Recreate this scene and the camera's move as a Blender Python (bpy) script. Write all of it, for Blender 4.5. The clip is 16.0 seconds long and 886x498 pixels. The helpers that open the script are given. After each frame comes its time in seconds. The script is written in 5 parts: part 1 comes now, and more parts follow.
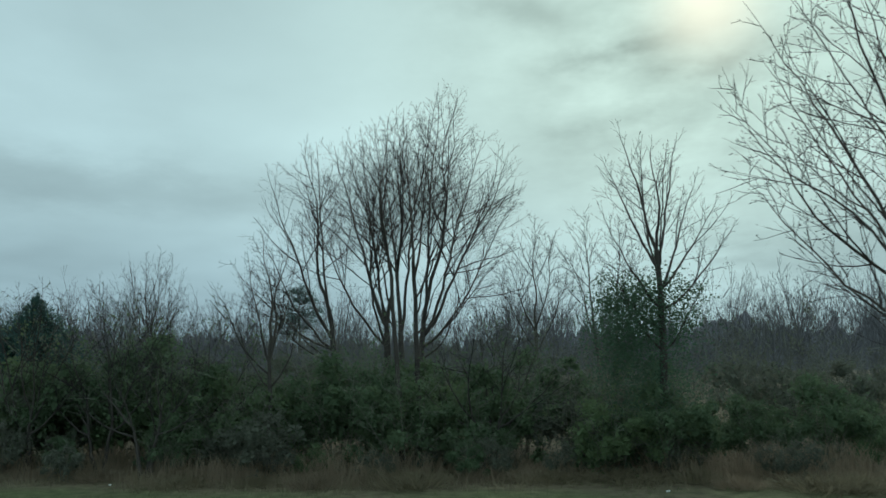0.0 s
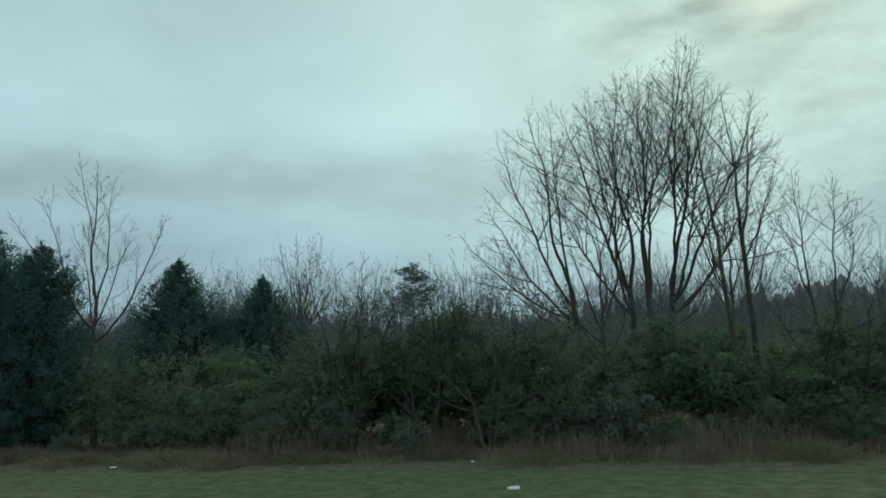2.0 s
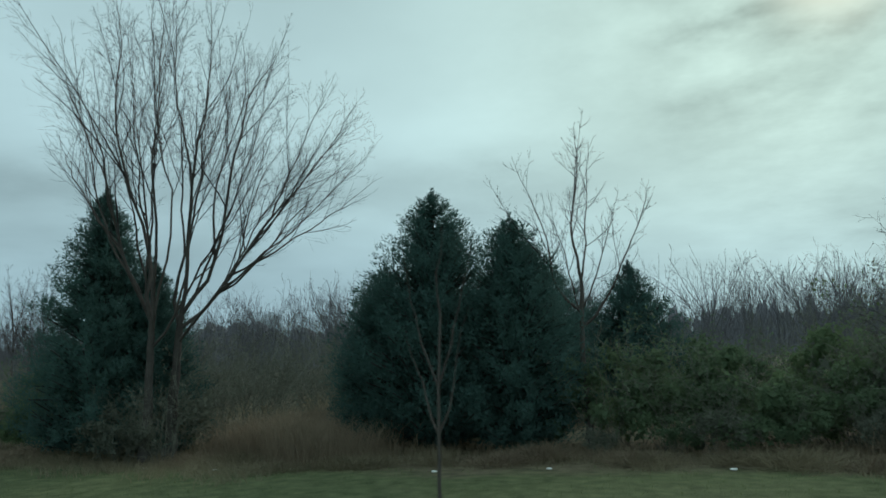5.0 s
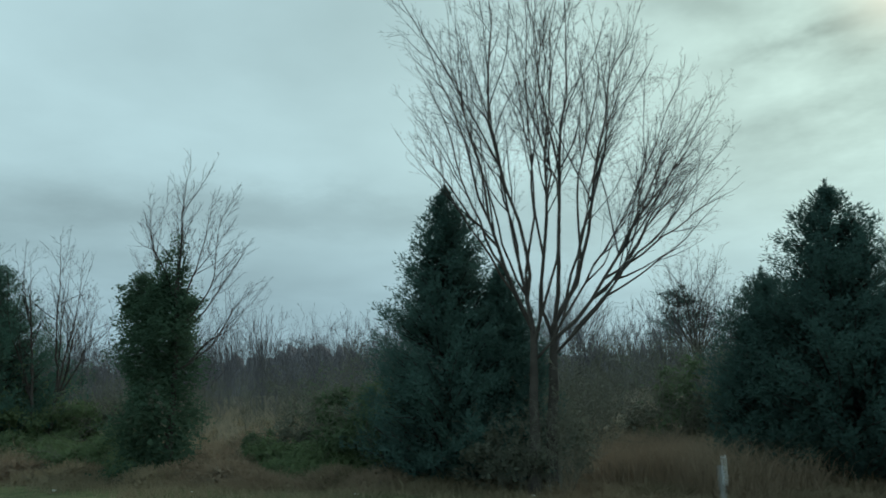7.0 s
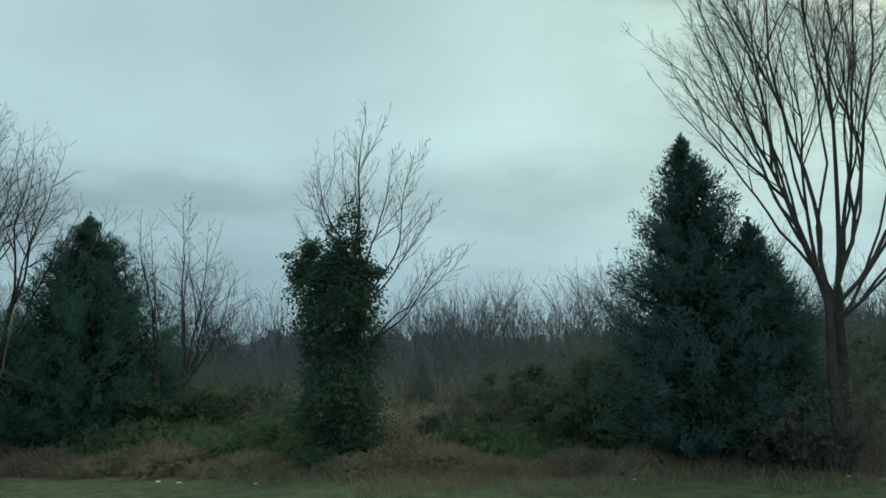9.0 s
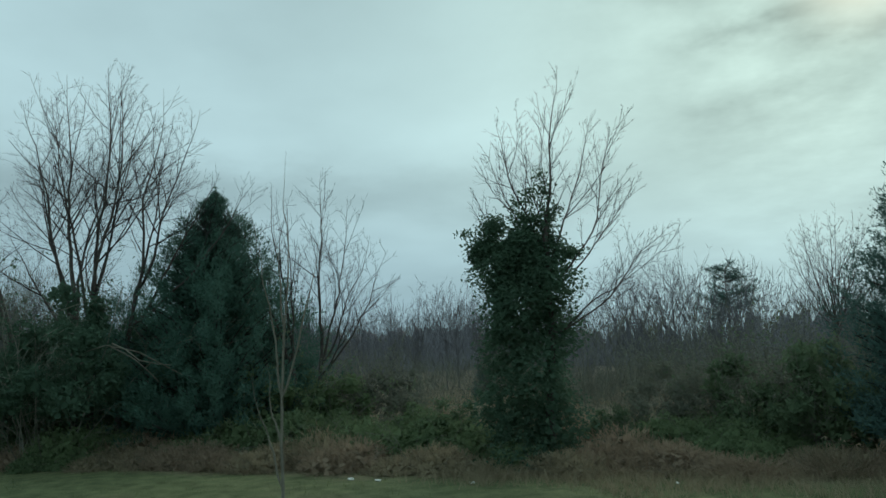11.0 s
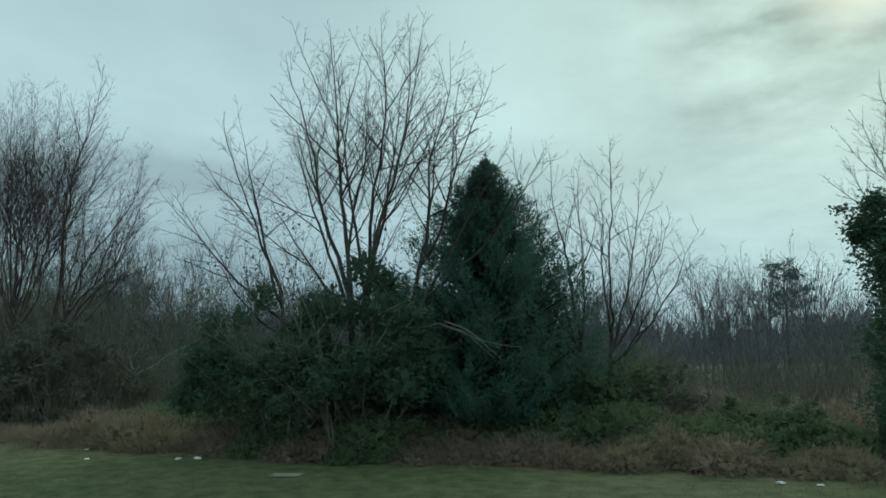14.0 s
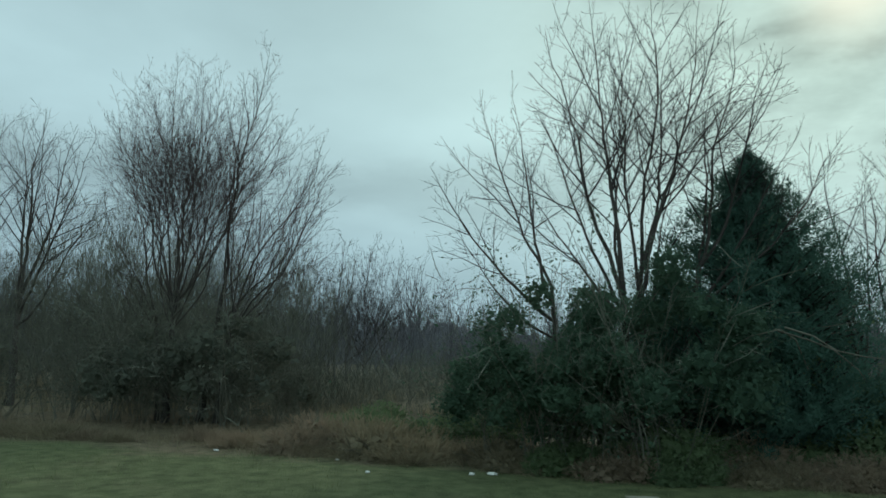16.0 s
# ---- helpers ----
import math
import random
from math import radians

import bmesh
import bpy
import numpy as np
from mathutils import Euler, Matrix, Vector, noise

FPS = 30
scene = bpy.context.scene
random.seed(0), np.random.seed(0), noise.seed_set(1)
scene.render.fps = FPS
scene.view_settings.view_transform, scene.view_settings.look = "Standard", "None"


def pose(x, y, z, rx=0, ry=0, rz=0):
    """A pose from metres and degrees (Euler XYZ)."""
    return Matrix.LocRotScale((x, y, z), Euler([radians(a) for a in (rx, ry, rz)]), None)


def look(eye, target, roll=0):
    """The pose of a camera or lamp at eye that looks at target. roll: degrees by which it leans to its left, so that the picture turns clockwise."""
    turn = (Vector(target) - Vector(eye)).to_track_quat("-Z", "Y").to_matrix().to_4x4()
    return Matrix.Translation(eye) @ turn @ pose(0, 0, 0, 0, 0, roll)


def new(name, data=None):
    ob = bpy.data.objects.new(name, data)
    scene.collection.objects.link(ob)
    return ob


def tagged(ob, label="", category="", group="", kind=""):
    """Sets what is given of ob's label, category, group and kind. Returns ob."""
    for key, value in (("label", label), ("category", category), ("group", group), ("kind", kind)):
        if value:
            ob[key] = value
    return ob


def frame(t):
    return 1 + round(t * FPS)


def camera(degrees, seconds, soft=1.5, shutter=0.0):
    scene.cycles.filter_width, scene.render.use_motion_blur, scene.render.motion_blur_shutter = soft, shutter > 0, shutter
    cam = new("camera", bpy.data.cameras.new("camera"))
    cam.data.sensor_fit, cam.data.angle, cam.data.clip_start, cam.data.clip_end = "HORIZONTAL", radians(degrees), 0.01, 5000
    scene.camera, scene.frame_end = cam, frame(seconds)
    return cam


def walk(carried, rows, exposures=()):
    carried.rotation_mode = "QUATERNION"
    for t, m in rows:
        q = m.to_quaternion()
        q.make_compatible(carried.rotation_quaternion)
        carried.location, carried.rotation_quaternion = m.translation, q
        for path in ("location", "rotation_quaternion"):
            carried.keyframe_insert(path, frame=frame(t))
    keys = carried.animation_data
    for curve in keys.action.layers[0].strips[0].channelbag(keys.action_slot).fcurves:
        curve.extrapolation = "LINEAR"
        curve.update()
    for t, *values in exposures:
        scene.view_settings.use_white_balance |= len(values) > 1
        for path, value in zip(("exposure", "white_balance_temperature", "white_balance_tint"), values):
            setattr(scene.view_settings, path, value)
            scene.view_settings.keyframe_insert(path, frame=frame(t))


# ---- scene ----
cam = camera(59.5, 16.0, soft=1.5, shutter=0.18)
PATH = [
    (0.0, (0.001, -0.056, 2.486), (-1.121, 9.759, 4.032), -0.97),
    (0.5, (-1.566, -0.045, 2.488), (-2.764, 9.771, 3.977), -1.99),
    (1.0, (-3.184, -0.029, 2.504), (-4.573, 9.778, 3.884), -2.05),
    (1.5, (-4.912, -0.022, 2.496), (-6.650, 9.739, 3.797), -2.00),
    (2.0, (-6.730, -0.008, 2.499), (-8.689, 9.713, 3.785), -2.74),
    (2.5, (-8.653, 0.013, 2.508), (-10.703, 9.712, 3.823), -3.92),
    (3.0, (-10.718, 0.039, 2.502), (-12.854, 9.717, 3.834), -3.13),
    (3.5, (-12.878, 0.025, 2.506), (-15.231, 9.649, 3.866), -2.25),
    (4.0, (-15.054, -0.013, 2.504), (-17.624, 9.551, 3.888), -2.36),
    (4.2, (-15.932, -0.022, 2.492), (-18.569, 9.522, 3.889), -2.40),
    (6.3, (-25.281, -0.075, 2.483), (-27.777, 9.495, 3.967), -1.53),
    (6.5, (-26.080, -0.058, 2.494), (-28.720, 9.454, 4.093), -0.79),
    (7.0, (-27.967, 0.004, 2.519), (-31.302, 9.268, 4.266), -1.44),
    (7.5, (-29.715, 0.026, 2.504), (-33.015, 9.306, 4.234), -4.47),
    (8.0, (-31.388, 0.020, 2.484), (-34.584, 9.358, 4.091), -6.25),
    (8.5, (-33.009, -0.005, 2.499), (-36.160, 9.356, 4.064), -3.69),
    (9.0, (-34.668, 0.068, 2.510), (-37.636, 9.494, 4.042), -2.44),
    (9.2, (-35.301, 0.096, 2.510), (-38.221, 9.543, 4.007), -1.62),
    (11.3, (-40.661, 0.273, 2.505), (-43.507, 9.743, 3.993), -1.84),
    (11.5, (-41.178, 0.269, 2.511), (-44.013, 9.742, 4.005), -1.97),
    (12.0, (-42.468, 0.219, 2.516), (-45.277, 9.697, 4.025), -1.15),
    (12.5, (-43.917, 0.141, 2.511), (-46.733, 9.614, 4.041), -0.78),
    (13.0, (-45.463, 0.086, 2.498), (-48.274, 9.570, 3.965), -0.11),
    (13.5, (-47.034, -0.006, 2.496), (-49.796, 9.501, 3.904), -0.04),
    (14.0, (-48.593, -0.068, 2.495), (-51.352, 9.443, 3.885), -0.19),
    (14.5, (-50.202, -0.098, 2.489), (-53.000, 9.400, 3.890), -0.54),
    (15.0, (-51.901, -0.142, 2.502), (-54.680, 9.361, 3.910), -0.61),
    (15.5, (-53.748, -0.136, 2.495), (-56.463, 9.384, 3.912), 0.11),
    (16.0, (-55.636, -0.106, 2.491), (-58.302, 9.425, 3.921), 1.26),
]
walk(cam, [(t, look(eye, target, roll)) for t, eye, target, roll in PATH])


# ---------- world, sun ----------
world = bpy.data.worlds.new("overcast_sky")
scene.world = world
world.use_nodes = True


def build_sky(tree):
    """A closed overcast sky, palest round the veiled sun, with long grey cloud banks."""
    n, l = tree.nodes, tree.links
    n.clear()

    def math(op, a, b=None, clamp=False):
        m = n.new("ShaderNodeMath")
        m.operation, m.use_clamp = op, clamp
        for i, v in enumerate((a, b)):
            if v is None:
                continue
            if isinstance(v, (int, float)):
                m.inputs[i].default_value = v
            else:
                l.new(v, m.inputs[i])
        return m.outputs[0]

    def mix(fac, a, b, mode="MIX"):
        m = n.new("ShaderNodeMix")
        m.data_type, m.blend_type = "RGBA", mode
        for i, v in ((0, fac), (6, a), (7, b)):
            if isinstance(v, (int, float)):
                m.inputs[i].default_value = v
            elif isinstance(v, tuple):
                m.inputs[i].default_value = (*v, 1)
            else:
                l.new(v, m.inputs[i])
        return m.outputs[2]

    coord = n.new("ShaderNodeTexCoord").outputs["Generated"]
    sep = n.new("ShaderNodeSeparateXYZ")
    l.new(coord, sep.inputs[0])
    x, y, z = sep.outputs
    az = math("MULTIPLY", math("ARCTAN2", x, y), 57.2958)
    el = math("MULTIPLY", math("ARCSINE", z), 57.2958)
    # cloud deck seen in perspective
    deck = math("ADD", math("MAXIMUM", z, 0.0), 0.16)
    comb = n.new("ShaderNodeCombineXYZ")
    l.new(math("DIVIDE", x, deck), comb.inputs[0])
    l.new(math("DIVIDE", y, deck), comb.inputs[1])

    def cloud(scale, detail, rough, seed):
        t = n.new("ShaderNodeTexNoise")
        t.noise_dimensions = "4D"
        t.inputs["W"].default_value = seed
        t.inputs["Scale"].default_value = scale
        t.inputs["Detail"].default_value = detail
        t.inputs["Roughness"].default_value = rough
        l.new(comb.outputs[0], t.inputs["Vector"])
        return t.outputs["Fac"]

    broad, fine = cloud(0.9, 4, 0.5, 3.1), cloud(3.2, 5, 0.6, 7.7)
    # angle from the veiled sun
    dot = n.new("ShaderNodeVectorMath")
    dot.operation = "DOT_PRODUCT"
    l.new(coord, dot.inputs[0])
    dot.inputs[1].default_value = SUN_WAY
    away = math("MULTIPLY", math("ARCCOSINE", math("MINIMUM", dot.outputs["Value"], 0.99999)), 57.2958)

    def bell(v, width):
        return math("EXPONENT", math("MULTIPLY", math("POWER", math("DIVIDE", v, width), 2), -1.0))

    wide, close = bell(away, 27.0), bell(away, 3.2)
    low = bell(math("MAXIMUM", math("SUBTRACT", el, 2.0), 0.0), 9.0)
    colour = mix(wide, SKY_COOL, SKY_WARM)
    colour = mix(math("MULTIPLY", low, math("SUBTRACT", 0.75, math("MULTIPLY", wide, 0.6))), colour, SKY_LOW)
    # darker banks: azimuth, elevation, half-widths, depth
    dark = math("MULTIPLY", math("SUBTRACT", broad, 0.47), 0.7)
    dark = math("ADD", dark, math("MULTIPLY", math("SUBTRACT", fine, 0.5), math("ADD", 0.16, math("MULTIPLY", bell(away, 15.0), 0.5))))
    dark = math("ADD", dark, math("MULTIPLY", math("SUBTRACT", cloud(7.5, 3, 0.55, 4.4), 0.52), math("MULTIPLY", bell(away, 13.0), 0.8)))
    wob_a = math("MULTIPLY", math("SUBTRACT", fine, 0.5), 12.0)
    wob_e = math("MULTIPLY", math("SUBTRACT", cloud(2.6, 5, 0.6, 1.3), 0.5), 6.0)
    for a, e, wa, we, depth in CLOUD_BANKS:
        da = math("ADD", math("SUBTRACT", az, a), wob_a)
        de = math("ADD", math("SUBTRACT", el, e), wob_e)
        dark = math("ADD", dark, math("MULTIPLY", math("MULTIPLY", bell(da, wa), bell(de, we)), depth))
    shade = math("MINIMUM", math("MAXIMUM", math("SUBTRACT", 1.0, dark), 0.45), 1.2)
    colour = mix(1.0, colour, mix(1.0, (1, 1, 1), shade, "MULTIPLY"), "MULTIPLY")
    colour = mix(math("MULTIPLY", close, 0.8), colour, SKY_SUN)
    back = n.new("ShaderNodeBackground")
    l.new(colour, back.inputs["Color"])
    back.inputs["Strength"].default_value = SKY_STRENGTH
    out = n.new("ShaderNodeOutputWorld")
    l.new(back.outputs[0], out.inputs[0])


SUN_AZ, SUN_EL = 13.7, 25.0
SUN_WAY = (math.sin(radians(SUN_AZ)) * math.cos(radians(SUN_EL)), math.cos(radians(SUN_AZ)) * math.cos(radians(SUN_EL)), math.sin(radians(SUN_EL)))
SKY_COOL, SKY_WARM, SKY_LOW, SKY_SUN = (0.438, 0.632, 0.675), (0.517, 0.69, 0.62), (0.30, 0.46, 0.54), (1.0, 1.0, 0.80)
SKY_STRENGTH = 1.10
CLOUD_BANKS = [(4.4, 22.0, 2.6, 0.7, 0.26), (8.2, 22.6, 2.0, 0.8, 0.24), (12.5, 23.5, 5.0, 1.6, 0.22), (15.5, 21.0, 4.0, 0.8, 0.2), (7.0, 18.0, 3.0, 0.7, 0.1), (0.5, 26.0, 5.0, 1.4, 0.2), (-32, 13.0, 16, 2.0, 0.22), (-9.5, 12.0, 7.0, 2.0, 0.18), (-40, 8.0, 22.0, 6.0, 0.17), (20.0, 7.5, 8.0, 3.0, 0.2), (-13.0, 21.0, 9.0, 9.0, -0.09)]
build_sky(world.node_tree)
sun_lamp = bpy.data.lights.new("sun", "SUN")
sun_lamp.energy, sun_lamp.angle, sun_lamp.color = 1.0, radians(25), (1.0, 0.97, 0.88)
sun = new("sun", sun_lamp)
sun.matrix_world = look((0, 0, 60), Vector((0, 0, 60)) - Vector(SUN_WAY))


# ---------- materials ----------
def material(name, base, dark, scale=8.0, rough=0.8, fine=60.0, spread=0.25, bump=0.0, thin=0.0):
    """Two colours mixed at two scales, with a random shift of value for every separate piece."""
    m = bpy.data.materials.new(name)
    m.use_nodes = True
    n, l = m.node_tree.nodes, m.node_tree.links
    p = n["Principled BSDF"]
    p.inputs["Roughness"].default_value = rough
    p.inputs["Specular IOR Level"].default_value = 0.12
    tc = n.new("ShaderNodeTexCoord")
    facs = []
    for s, d in ((scale, 4), (fine, 2)):
        t = n.new("ShaderNodeTexNoise")
        t.inputs["Scale"].default_value, t.inputs["Detail"].default_value = s, d
        l.new(tc.outputs["Object"], t.inputs["Vector"])
        facs.append(t.outputs["Fac"])
    add = n.new("ShaderNodeMath")
    add.operation = "MULTIPLY_ADD"
    l.new(facs[1], add.inputs[0])
    add.inputs[1].default_value = 0.6
    l.new(facs[0], add.inputs[2])
    geo = n.new("ShaderNodeNewGeometry")
    isl = n.new("ShaderNodeMath")
    isl.operation = "MULTIPLY_ADD"
    l.new(geo.outputs["Random Per Island"], isl.inputs[0])
    isl.inputs[1].default_value = spread
    own = n.new("ShaderNodeObjectInfo")
    plant = n.new("ShaderNodeMath")
    plant.operation = "MULTIPLY_ADD"
    l.new(own.outputs["Random"], plant.inputs[0])
    plant.inputs[1].default_value = 0.3
    l.new(add.outputs[0], plant.inputs[2])
    shift = n.new("ShaderNodeMath")
    shift.operation = "SUBTRACT"
    l.new(plant.outputs[0], shift.inputs[0])
    shift.inputs[1].default_value = 0.15
    l.new(shift.outputs[0], isl.inputs[2])
    ramp = n.new("ShaderNodeValToRGB")
    ramp.color_ramp.elements[0].position, ramp.color_ramp.elements[1].position = 0.5, 1.1 if spread < 0.2 else 1.0
    ramp.color_ramp.elements[0].color, ramp.color_ramp.elements[1].color = (*dark, 1), (*base, 1)
    l.new(isl.outputs[0], ramp.inputs["Fac"])
    l.new(ramp.outputs["Color"], p.inputs["Base Color"])
    if bump:
        b = n.new("ShaderNodeBump")
        b.inputs["Strength"].default_value, b.inputs["Distance"].default_value = bump, 0.02
        l.new(add.outputs[0], b.inputs["Height"])
        l.new(b.outputs["Normal"], p.inputs["Normal"])
    if thin:
        tr = n.new("ShaderNodeBsdfTranslucent")
        l.new(ramp.outputs["Color"], tr.inputs["Color"])
        mx = n.new("ShaderNodeMixShader")
        mx.inputs[0].default_value = thin
        l.new(p.outputs[0], mx.inputs[1])
        l.new(tr.outputs[0], mx.inputs[2])
        l.new(mx.outputs[0], n["Material Output"].inputs[0])
    return m


BARK = material("grey_bark", (0.085, 0.074, 0.066), (0.038, 0.033, 0.03), 3.0, 0.9, 40, 0.1, 0.6)
TWIG = material("dark_twig", (0.05, 0.045, 0.043), (0.022, 0.02, 0.02), 3.0, 0.85, 40, 0.3)
RED_TWIG = material("reddish_budding_twig", (0.07, 0.052, 0.05), (0.03, 0.024, 0.024), 3.0, 0.85, 40, 0.3)
PALE_BARK = material("pale_sapling_bark", (0.16, 0.15, 0.12), (0.08, 0.074, 0.06), 5.0, 0.85, 50, 0.2, 0.4)
BUSH_TWIG = material("brown_bramble_cane", (0.165, 0.165, 0.132), (0.09, 0.09, 0.072), 2.0, 0.85, 40, 0.4)
CEDAR = material("cedar_foliage", (0.07, 0.13, 0.112), (0.045, 0.09, 0.08), 1.3, 0.9, 14, 0.14, thin=0.42)
CEDAR_WARM = material("olive_cedar_foliage", (0.07, 0.138, 0.104), (0.046, 0.096, 0.077), 1.3, 0.9, 14, 0.14, thin=0.42)
IVY = material("ivy_leaf", (0.084, 0.14, 0.09), (0.056, 0.098, 0.066), 1.2, 0.9, 12, 0.16, thin=0.42)
OLIVE = material("olive_shrub_leaf", (0.124, 0.176, 0.098), (0.072, 0.11, 0.064), 1.0, 0.9, 10, 0.16, thin=0.42)
DULL = material("withered_brown_leaf", (0.148, 0.16, 0.122), (0.086, 0.096, 0.076), 1.0, 0.9, 10, 0.16, thin=0.42)
VINE = material("green_vine_leaf", (0.136, 0.19, 0.096), (0.082, 0.12, 0.064), 1.0, 0.9, 10, 0.16, thin=0.42)
DRY = material("dry_grass_blade", (0.265, 0.226, 0.15), (0.138, 0.116, 0.078), 0.35, 0.85, 5, 0.45, thin=0.42)
RUST = material("rust_brown_dry_grass", (0.28, 0.22, 0.156), (0.155, 0.122, 0.086), 0.35, 0.85, 5, 0.45, thin=0.42)
LAWN = material("short_grass_blade", (0.175, 0.205, 0.1), (0.094, 0.115, 0.058), 0.25, 0.75, 4, 0.45, thin=0.42)
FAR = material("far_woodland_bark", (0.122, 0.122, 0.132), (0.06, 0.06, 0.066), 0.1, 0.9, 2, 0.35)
SCRUB = material("old_field_scrub", (0.15, 0.152, 0.118), (0.08, 0.082, 0.066), 0.15, 0.9, 3, 0.35)
# aerial haze put into the base colour: paler and bluer than the nearer woods
HAZE_TINTED = material("haze_tinted_tree_line", (0.19, 0.185, 0.205), (0.12, 0.118, 0.132), 0.05, 0.95, 0.6, 0.1)
LITTER = material("white_litter", (0.82, 0.82, 0.78), (0.55, 0.54, 0.50), 6, 0.6, 60, 0.1)
CARD = material("weathered_cardboard", (0.3, 0.28, 0.22), (0.18, 0.16, 0.12), 4, 0.85, 40, 0.1)
STEEL = material("galvanised_steel", (0.26, 0.27, 0.28), (0.16, 0.17, 0.18), 6, 0.5, 80, 0.1)
REFLECTOR = material("white_reflector_sheet", (0.86, 0.87, 0.88), (0.75, 0.76, 0.78), 8, 0.35, 90, 0.1)


def ground_material():
    """Mown green verge, brown at the thicket's foot, and tawny rough field behind."""
    m = bpy.data.materials.new("verge_and_field")
    m.use_nodes = True
    n, l = m.node_tree.nodes, m.node_tree.links
    p = n["Principled BSDF"]
    p.inputs["Roughness"].default_value = 0.95
    p.inputs["Specular IOR Level"].default_value = 0.1
    geo = n.new("ShaderNodeNewGeometry")
    sep = n.new("ShaderNodeSeparateXYZ")
    l.new(geo.outputs["Position"], sep.inputs[0])
    noises = []
    for s, d in ((0.35, 4), (3.0, 5), (45.0, 3)):
        t = n.new("ShaderNodeTexNoise")
        t.inputs["Scale"].default_value, t.inputs["Detail"].default_value = s, d
        l.new(geo.outputs["Position"], t.inputs["Vector"])
        noises.append(t.outputs["Fac"])

    def ramp(fac, *stops):
        r = n.new("ShaderNodeValToRGB")
        e = r.color_ramp.elements
        e[0].position, e[1].position = stops[0][0], stops[-1][0]
        e[0].color, e[1].color = (*stops[0][1], 1), (*stops[-1][1], 1)
        l.new(fac, r.inputs["Fac"])
        return r.outputs["Color"]

    green = ramp(noises[1], (0.3, (0.072, 0.09, 0.042)), (0.7, (0.15, 0.166, 0.082)))
    tan = ramp(noises[1], (0.3, (0.10, 0.082, 0.056)), (0.7, (0.2, 0.166, 0.108)))
    edge = n.new("ShaderNodeMath")
    edge.operation = "MULTIPLY_ADD"
    l.new(noises[0], edge.inputs[0])
    edge.inputs[1].default_value = 3.0
    l.new(sep.outputs["Y"], edge.inputs[2])
    soft = n.new("ShaderNodeMapRange")
    soft.inputs["From Min"].default_value, soft.inputs["From Max"].default_value = 17.2, 18.6
    l.new(edge.outputs[0], soft.inputs["Value"])
    worn = n.new("ShaderNodeMapRange")
    worn.inputs["From Min"].default_value, worn.inputs["From Max"].default_value = 0.55, 0.75
    l.new(noises[0], worn.inputs["Value"])
    both = n.new("ShaderNodeMath")
    both.operation = "MULTIPLY_ADD"
    both.use_clamp = True
    l.new(worn.outputs[0], both.inputs[0])
    both.inputs[1].default_value = 0.4
    l.new(soft.outputs[0], both.inputs[2])
    mx = n.new("ShaderNodeMix")
    mx.data_type = "RGBA"
    l.new(both.outputs[0], mx.inputs[0])
    l.new(green, mx.inputs[6])
    l.new(tan, mx.inputs[7])
    l.new(mx.outputs[2], p.inputs["Base Color"])
    b = n.new("ShaderNodeBump")
    b.inputs["Strength"].default_value, b.inputs["Distance"].default_value = 0.8, 0.05
    l.new(noises[2], b.inputs["Height"])
    l.new(b.outputs["Normal"], p.inputs["Normal"])
    return m


# ---------- mesh helpers ----------
def ground_z(x, y):
    """Height of the ground: a shallow bank that rises from the verge along the walk, and small unevenness under the thicket."""
    rise = 0.2 * np.clip((-x - 6) / 26, 0, 1) + 0.08 * np.clip((-x - 40) / 20, 0, 1)
    near = np.clip((y - 15) / 6, 0, 1) * np.clip((140 - y) / 60, 0, 1)
    bumps = 0.12 * np.sin(x * 0.31 + y * 0.2) * np.sin(y * 0.27 + 1) + 0.06 * np.sin(x * 1.1 + 2) * np.sin(y * 0.9)
    return rise * np.clip((y - 9) / 6, 0, 1) + near * bumps - 0.03


def mesh_of(name, chunks, mat, smooth=True):
    """One mesh from (vertices, faces) pairs; faces are index arrays of three or four columns."""
    verts, loops, totals, base = [], [], [], 0
    for v, f in chunks:
        verts.append(v)
        loops.append((f + base).ravel())
        totals.append(np.full(len(f), f.shape[1]))
        base += len(v)
    v, lo, to = np.concatenate(verts), np.concatenate(loops), np.concatenate(totals)
    me = bpy.data.meshes.new(name)
    me.vertices.add(len(v))
    me.vertices.foreach_set("co", v.astype(np.float32).ravel())
    me.loops.add(len(lo))
    me.loops.foreach_set("vertex_index", lo.astype(np.int32))
    me.polygons.add(len(to))
    me.polygons.foreach_set("loop_start", np.concatenate(([0], np.cumsum(to)[:-1])).astype(np.int32))
    me.polygons.foreach_set("use_smooth", np.full(len(to), smooth))
    me.update(calc_edges=True)
    me.materials.append(mat)
    return me


def part(name, me, parent, label=""):
    ob = new(name, me)
    ob.parent = parent
    return tagged(ob, label)


def thing(name, x, y, z, label, category, group="", turn=0.0, scale=1.0):
    ob = new(name)
    ob.matrix_basis = pose(x, y, z, 0, 0, turn) @ Matrix.Scale(scale, 4)
    return tagged(ob, label, category, group)


def unit(v):
    return v / np.maximum(np.linalg.norm(v, axis=-1, keepdims=True), 1e-9)


